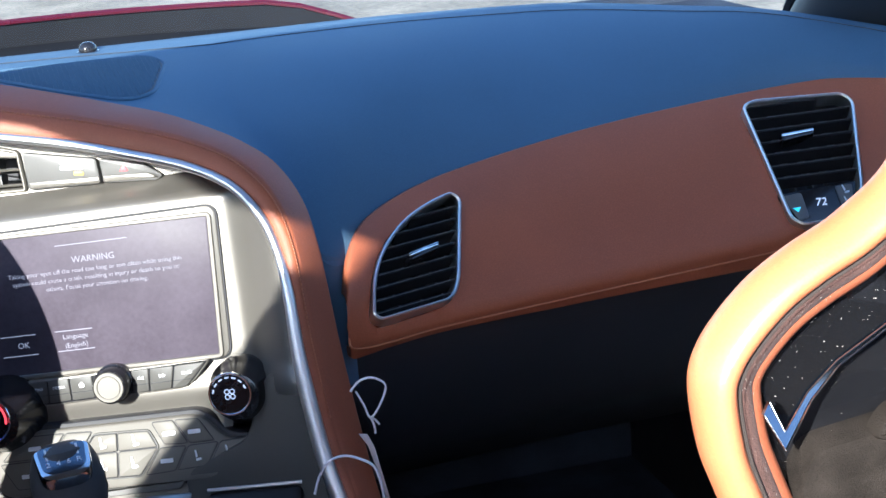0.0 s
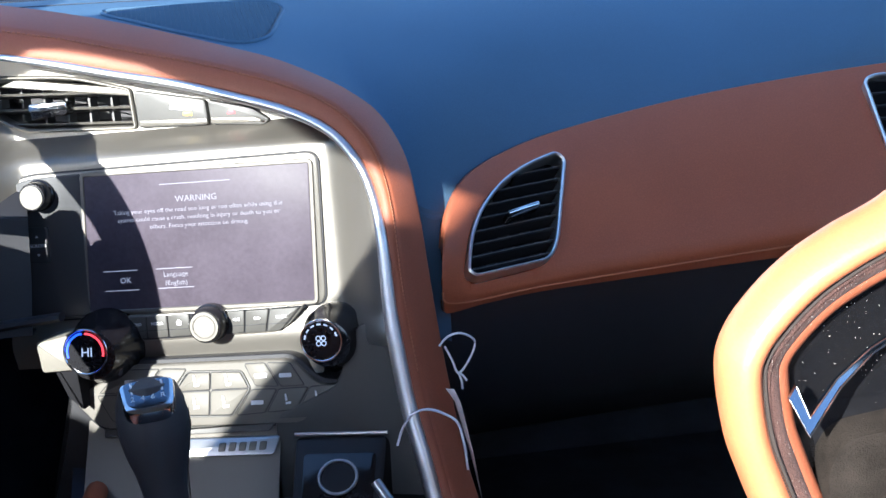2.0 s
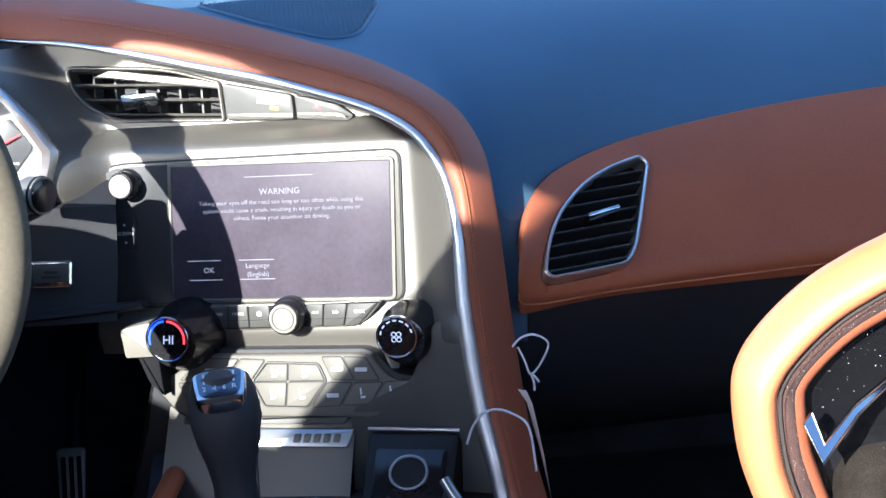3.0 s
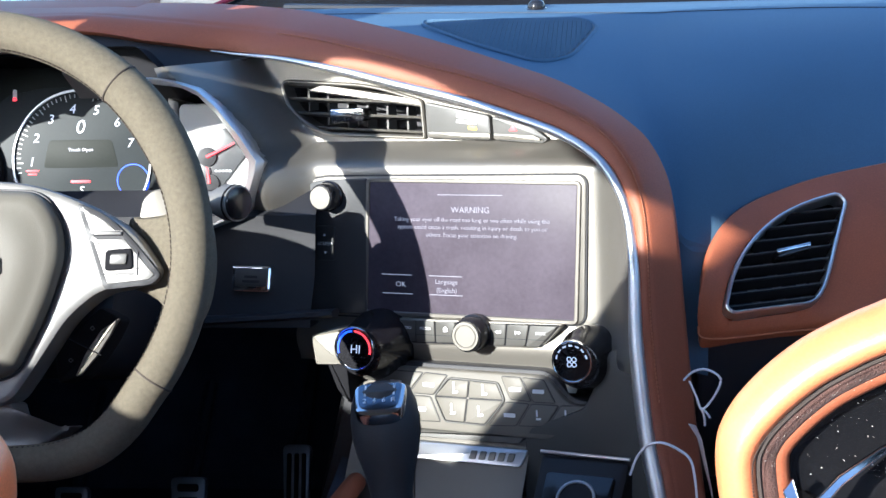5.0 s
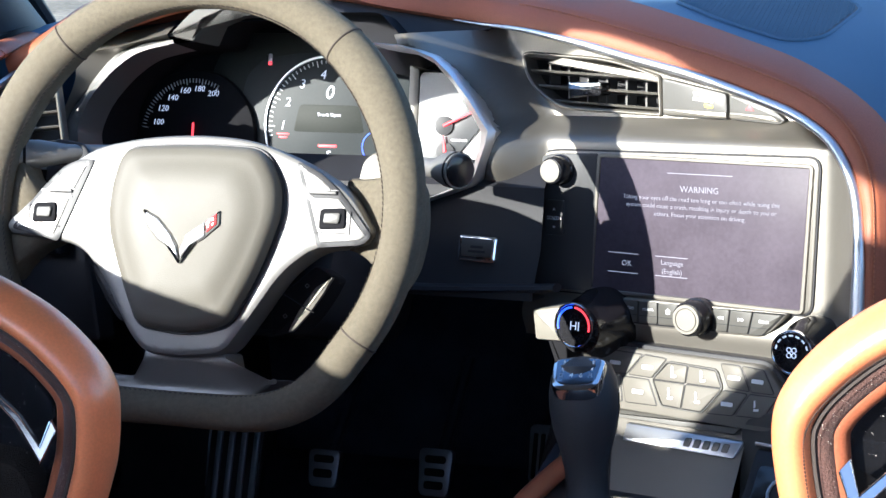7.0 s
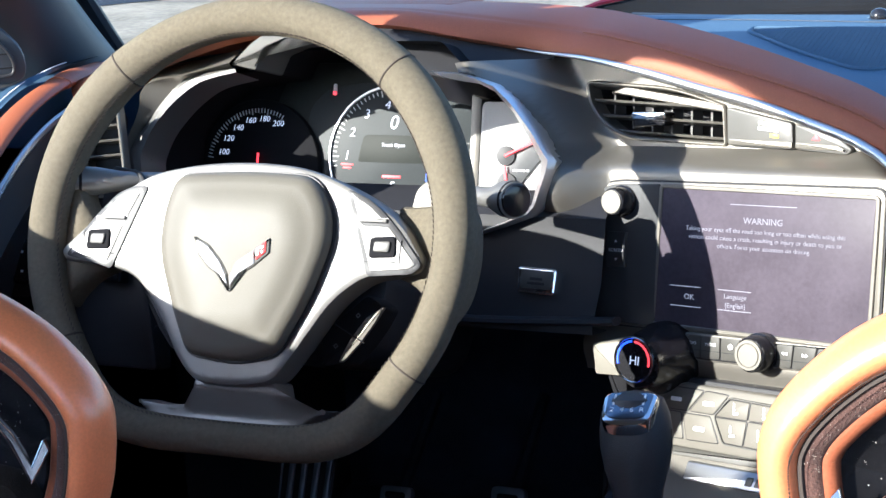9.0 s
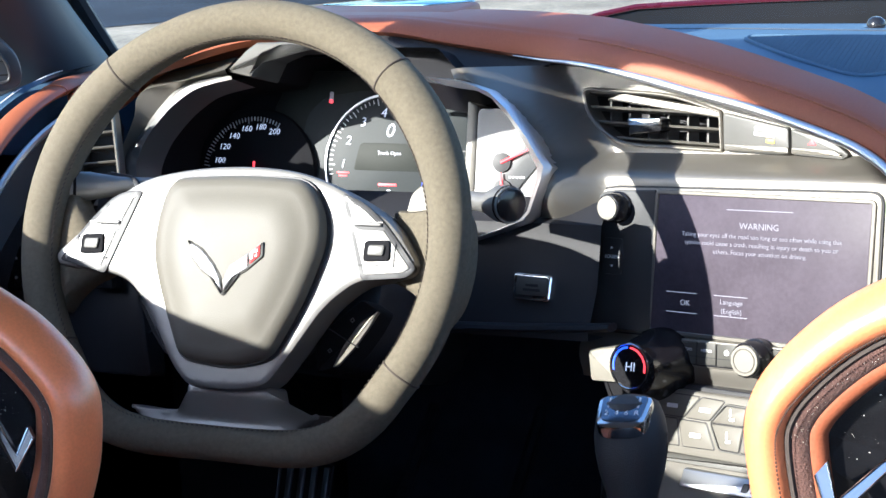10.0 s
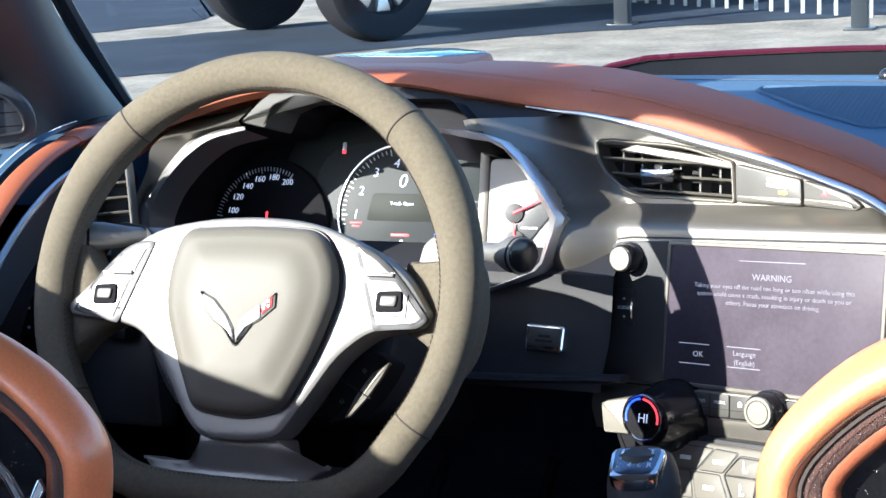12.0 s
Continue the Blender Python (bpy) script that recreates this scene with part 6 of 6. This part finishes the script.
    pedal("accelerator_pedal", -0.247, 0.615, 0.277, 0.0165, 0.034, [(-0.0085, -0.002, 0.0026, 0.026), (0.0, -0.002, 0.0026, 0.026), (0.0085, -0.002, 0.0026, 0.026)], "slotted aluminium accelerator pedal")
    pedal("brake_pedal", -0.375, 0.610, 0.245, 0.0210, 0.0275, [(0, 0.015, 0.0125, 0.0045), (0, 0.000, 0.0122, 0.0045), (0, -0.015, 0.0115, 0.0045)], "slotted aluminium brake pedal")
    pedal("clutch_pedal", -0.514, 0.610, 0.237, 0.0205, 0.0220, [(0, 0.011, 0.0125, 0.0045), (0, -0.006, 0.0118, 0.0050)], "slotted aluminium clutch pedal")
    fr = thing("foot_rest", axes((-0.63, 0.60, 0.235), (1, 0, 0), (0, 0.4, 0.9)), "ribbed aluminium foot rest", "foot rest")
    part("plate", prism(rounded([(-0.04, 0.06), (0.04, 0.06), (0.035, -0.06), (-0.045, -0.06)], 0.004), -0.01, -0.002, 0.001), BLACK, fr)
    for i in range(5):
        x = -0.032 + 0.016 * i
        part("rib", prism(rounded([(x - 0.0035, 0.056), (x + 0.0035, 0.056), (x + 0.0015, -0.056), (x - 0.0055, -0.056)], 0.001), -0.004, 0.002, 0.0008), PEDAL, fr)
    # white cord with tag on the console rail
    cd = thing("tag_cord", ONE.copy(), "white cord looped round the leather console rail", "cord")
    part("upper_loop", tube(spline([(0.1656, 0.0516, 0.6159), (0.1727, 0.0523, 0.6225), (0.1827, 0.0524, 0.6239), (0.1924, 0.0517, 0.6168), (0.1876, 0.0504, 0.6038), (0.1789, 0.0494, 0.594), (0.1747, 0.0504, 0.6042), (0.1698, 0.0515, 0.6153)], 6), 0.0009, 6), CORD, cd)
    part("loose_end", tube(spline([(0.1789, 0.0494, 0.594), (0.1808, 0.0488, 0.5876), (0.1811, 0.0481, 0.5815)], 4), 0.0009, 6), CORD, cd)
    part("loose_end", tube(spline([(0.1785, 0.0495, 0.5949), (0.1821, 0.0492, 0.5917), (0.1848, 0.0488, 0.5878)], 4), 0.0009, 6), CORD, cd)
    tag_ = [V3((0.1745, 0.046, 0.583)), V3((0.1790, 0.046, 0.572)), V3((0.1870, 0.045, 0.530)), V3((0.1925, 0.044, 0.490))]
    part("paper_tag", sheet([tag_, [p + V3((-0.0055 + 0.002 * k, 0.006, -0.001)) for k, p in enumerate(tag_)]], 0.0006, (0, -1, 0)), CORD, cd, "narrow white paper tag")
    part("lower_loop", tube([p + V3((-0.004, -0.009, 0.003)) for p in spline([(0.1303, 0.0295, 0.5517), (0.1352, 0.0291, 0.5657), (0.1424, 0.0274, 0.5757), (0.1528, 0.0238, 0.5797), (0.164, 0.0191, 0.5769), (0.1727, 0.0151, 0.5707), (0.176, 0.0123, 0.5571), (0.1779, 0.0092, 0.5357)], 6)], 0.0010, 6), CORD, cd)


# ---- seats ----
def build_seats():
    half = [(0.0, 1.045), (0.06, 1.038), (0.100, 1.010), (0.110, 0.955), (0.118, 0.917), (0.138, 0.899), (0.158, 0.889), (0.173, 0.880), (0.186, 0.868), (0.1945, 0.856), (0.1975, 0.843), (0.1945, 0.820), (0.1885, 0.802), (0.180, 0.780), (0.172, 0.755), (0.168, 0.71), (0.172, 0.66), (0.185, 0.56), (0.20, 0.46), (0.20, 0.36)]
    def seat(name, x, y, dz, lean, label):
        S = thing(name, pose(x, y, dz, lean, 0, 0), label, "car seat", group="front seats")
        R = [V3(p) for p in half]
        outline = spline(R[::-1] + [V3((-p.x, p.y)) for p in R[1:]], 6)
        ring_ = [V3((p.x, 0.004, p.y)) for p in inset(outline, 0.0070)]
        part("bolster", tube(ring_, 0.0070, 20, up=(0, 1, 0), squash=1.9), LEATHER_SEAT, S, "smooth tan leather bolster")
        seam = [V3((p.x, -0.0042, p.y)) for p in inset(outline, 0.0131)]
        part("seam", tube(seam, 0.0010, 6, up=(0, 1, 0)), THREAD_DARK, S)
        bm = bmesh.new()
        run = [V3((p.x, -0.0098, p.y)) for p in inset(outline, 0.0108)]
        for a_, b_ in zip(run, run[1:]):
            for k in range(3):
                tube([a_.lerp(b_, k / 3 + 0.06), a_.lerp(b_, k / 3 + 0.24)], 0.00024, 4, bm=bm)
        tagged(part("bolster_stitching", bm, THREAD_DARK, S, "dark stitching"), kind="stuff")
        sue = [V3((p.x, 0.000, p.y)) for p in inset(outline, 0.0155)]
        part("suede_band", tube(sue, 0.0044, 12, up=(0, 1, 0), squash=1.0), SUEDE, S, "dusty brown suede inner band")
        lipp = [V3((p.x, 0.001, p.y)) for p in inset(outline, 0.0196)]
        part("inner_lip", tube(lipp, 0.0038, 12, up=(0, 1, 0), squash=1.0), LEATHER, S, "brown leather inner lip")
        shell = inset(outline, 0.0215)
        bm = bmesh.new()
        skin(bm, [[V3((p.x, 0.0, p.y)) for p in shell], [V3((p.x * 0.94, 0.008, p.y - 0.006)) for p in shell], [V3((p.x * 0.6, 0.010, p.y - 0.02)) for p in shell], [V3((p.x * 0.02, 0.012, p.y - 0.03)) for p in shell]], closed=False)
        part("shell", bm, GLOSS, S, "dusty black plastic back shell")
        bm = bmesh.new()
        rnd = random.Random(7)
        for k in range(900):
            q = shell[rnd.randrange(len(shell))]
            f = rnd.uniform(0.80, 1.0)
            c = V3((q.x * f, 0.0045 - 0.004 * f + 0.004, q.y - 0.03 * (1 - f)))
            r = rnd.choice((0.00006, 0.00008, 0.00010, 0.00012, 0.0002))
            a0 = rnd.uniform(0, 3)
            loop = [c + V3((r * math.cos(a0 + j * 1.3) * rnd.uniform(0.6, 1.3), -0.0012, r * math.sin(a0 + j * 1.3))) for j in range(5)]
            bm.faces.new([bm.verts.new(p) for p in loop])
        for k in range(900):
            q = sue[rnd.randrange(len(sue))]
            c = q + V3((rnd.uniform(-0.003, 0.003), -0.0045, rnd.uniform(-0.003, 0.003)))
            r = rnd.choice((0.00006, 0.00008, 0.00012))
            bm.faces.new([bm.verts.new(c + V3((r * math.cos(j * 1.57), 0, r * math.sin(j * 1.57)))) for j in range(4)])
        tagged(part("dust_specks", bm, DUST, S, "scattered pale dust specks"), kind="stuff")
        back = Matrix(((1, 0, 0, 0), (0, 0, -1, 0.0), (0, 1, 0, 0), (0, 0, 0, 1)))
        tip = lambda u, v: max(0.0, 0.846 - v) * 0.50
        for sx in (-1, 1):
            under = [(0.1765, 0.8350), (0.1715, 0.8235), (0.1580, 0.8370), (0.1450, 0.8460), (0.106, 0.8680), (0.055, 0.8840), (0.002, 0.8880)]
            over = [(0.1735, 0.8385), (0.1705, 0.8290), (0.1590, 0.8395), (0.1458, 0.8478), (0.106, 0.8692), (0.055, 0.8850), (0.002, 0.8890)]
            rows = [[V3((sx * u, v, 0.001 + tip(u, v))) for u, v in line] for line in (under, over)]
            strip_ = part("trim_strip", sheet(rows, 0.0015), SMOKED, S, "dark chrome trim strip", back)
            for line in rows:
                part("strip_edge", tube([p + V3((0, 0, 0.0004)) for p in line], 0.00035, 6), CHROME, strip_, "bright edge")
        lowp = [(0.0, 0.834, 0.03), (0.120, 0.822, 0.012), (0.1560, 0.8185, 0.007), (0.1630, 0.8060, 0.010), (0.1600, 0.780, 0.02), (0.150, 0.60, 0.02), (0.0, 0.56)]
        pk = rounded([(u, v, r[0] if r else 0.01) for u, v, *r in lowp] + [(-u, v, r[0] if r else 0.01) for u, v, *r in lowp[-2:0:-1]], 0.01, 6)
        part("back_panel", prism(pk, -0.020, 0.006, 0.006), FELT, S, "grey-brown felt back panel", back)
        flap = rounded([(-0.128, 0.8300, 0.008), (0.128, 0.8300, 0.008), (0.136, 0.8180, 0.006), (0.10, 0.8120, 0.02), (-0.10, 0.8120, 0.02), (-0.136, 0.8180, 0.006)], 0.008, 6)
        part("panel_fold", prism(flap, 0.0, 0.0085, 0.003), FELT, S, "felt fold", back)
        cush = rounded([(-0.16, 0.0, 0.05), (0.16, 0.0, 0.05), (0.165, 0.45, 0.06), (-0.165, 0.45, 0.06)], 0.05, 6)
        part("front_pad", sheet([[V3((px, 0.03 + 0.02 * (1 - (px / 0.10) ** 2), z)) for px in (-0.10, -0.06, 0.0, 0.06, 0.10)] for z in (1.0, 0.9, 0.7, 0.5, 0.38)], 0.02, (0, -1, 0)), LEATHER_SEAT, S)
        part("cushion", prism(cush, 0.30, 0.40, 0.03), LEATHER_SEAT, S, "tan leather seat cushion", Matrix.Translation((0, 0.03, -dz * 0.5)))
        return S
    seat("passenger_seat", 0.347, -0.590, 0.0, 0, "tan leather passenger seat with black back shell")
    seat("driver_seat", -0.314, -0.520, -0.044, 0, "tan leather driver seat with black back shell")


# ---- driver's side ----
def build_driver_side():
    dr = thing("driver_door", ONE.copy(), "dark driver's door with leather capping and controls", "car door")
    rows = [[V3((-0.66, y, z)) for y in (0.40, 0.2, 0.0, -0.2, -0.45)] for z in (0.80, 0.70, 0.55, 0.3)]
    part("panel", sheet(rows, 0.02, (-1, 0, 0)), VINYL, dr)
    cap = spline([(-0.6599, 0.3166, 0.7991), (-0.6461, 0.2473, 0.8002), (-0.6312, 0.1728, 0.7949), (-0.6173, 0.1089, 0.7821), (-0.6077, 0.0556, 0.7608), (-0.5992, -0.0083, 0.7246), (-0.596, -0.0935, 0.6798)], 6)
    part("leather_capping", tube(cap, 0.0120, 16, squash=0.42), LEATHER, dr, "brown leather capping")
    part("capping_joint", tube([cap[4], cap[6].lerp(cap[5], 0.3), cap[8]], [0.0126, 0.0140, 0.0126], 16, squash=0.5), LEATHER, dr, "raised leather joint of the capping")
    strip = [p + V3((0.018, -0.004, -0.020)) for p in cap]
    part("metal_strip", tube(strip, 0.0036, 8), ALU, dr, "satin metal strip")
    lowr = [strip, [p + V3((0.012, 0.0, -0.03)) for p in strip], [p + V3((-0.02, 0.02, -0.10)) for p in strip], [p + V3((-0.06, 0.05, -0.25)) for p in strip]]
    part("inner_panel", sheet(lowr), BLACK, dr)
    stitch = [p + V3((-0.022, 0.0, 0.008)) for p in cap]
    bm = bmesh.new()
    for a_, b_ in zip(stitch, stitch[1:]):
        for k in range(4):
            tube([a_.lerp(b_, k / 4 + 0.04), a_.lerp(b_, k / 4 + 0.18)], 0.0006, 4, bm=bm)
    tagged(part("door_stitching", bm, WHITE_PRINT, dr, "pale stitched line"), kind="stuff")
    top = [[p + V3((-0.016, 0.0, 0.006)) for p in cap], [V3((-0.66, p.y + 0.01, p.z + 0.01)) for p in cap]]
    part("door_top", sheet(top), VINYL, dr, "dark padded door top")
    knob = part("mirror_switch", revolve((0, 0), [(0.019, -0.01), (0.019, 0.004), (0.016, 0.007), (0.004, 0.008)], 28), GLOSS, dr, "round black mirror switch", axes((-0.5992, 0.0876, 0.6724), (1, 0.3, 0), (0, 0.3, 0.95)))
    for k in range(4):
        part("switch_mark", block((-0.001 + 0.008 * math.cos(k * math.pi / 2), -0.001 + 0.008 * math.sin(k * math.pi / 2), 0.0075), (0.001 + 0.008 * math.cos(k * math.pi / 2), 0.001 + 0.008 * math.sin(k * math.pi / 2), 0.0085), 0), WHITE_PRINT, knob, smooth=False)
    part("switch_plate", prism(rounded([(-0.03, 0.035, 0.02), (0.03, 0.035, 0.02), (0.03, -0.05, 0.01), (-0.03, -0.05, 0.01)], 0.01), -0.03, -0.003, 0.003), BLACK, dr, m=axes((-0.5992, 0.0876, 0.6724), (1, 0.3, 0), (0, 0.3, 0.95)))
    part("lock_key", prism(rounded([(-0.012, 0.006), (0.012, 0.006), (0.012, -0.006), (-0.012, -0.006)], 0.002), -0.01, 0.004, 0.001), GLOSS, dr, m=axes((-0.5992, 0.0833, 0.6373), (1, 0.3, 0), (0, 0.3, 0.95)))
    # pillar-side vent
    pv = thing("pillar_vent", axes((-0.668, 0.172, 0.828), (0.8, 0.6, 0), (0.1, 0.1, 0.97)) @ Matrix.Scale(0.70, 4), "oval demister vent in the dark pillar trim", "air vent")
    vent(pv, rounded([(-0.03, 0.035), (0.0, 0.032), (0.022, 0.005), (0.024, -0.022), (-0.03, -0.024)], 0.014, 5), 3, "", 0.004, 0.0, deep=0.02, fins=5, chrome=BLACK)
    part("pillar_pad", prism(rounded([(-0.05, 0.05), (0.00, 0.05), (0.036, 0.01), (0.036, -0.03), (-0.05, -0.035)], 0.02), -0.03, -0.004, 0.004), PILLAR, pv)
    # side vent of the dash
    sv = thing("dash_side_vent", axes((-0.556, 0.155, 0.762), (0.94, 0.33, 0.05), (0.3, 0.25, 0.92)), "dark side vent with bright slats", "air vent")
    vent(sv, rounded([(-0.016, 0.030), (0.018, 0.034), (0.018, -0.034), (-0.022, -0.034)], 0.008, 4), 5, "", 0.003, 0.0, deep=0.03, fins=0, chrome=SATIN)



build_outside()
build_shell()
dashboard, brow_line = build_dashboard()
build_stack(dashboard, brow_line)
build_gauges(dashboard)
build_wheel()
build_lower()
build_seats()
build_driver_side()
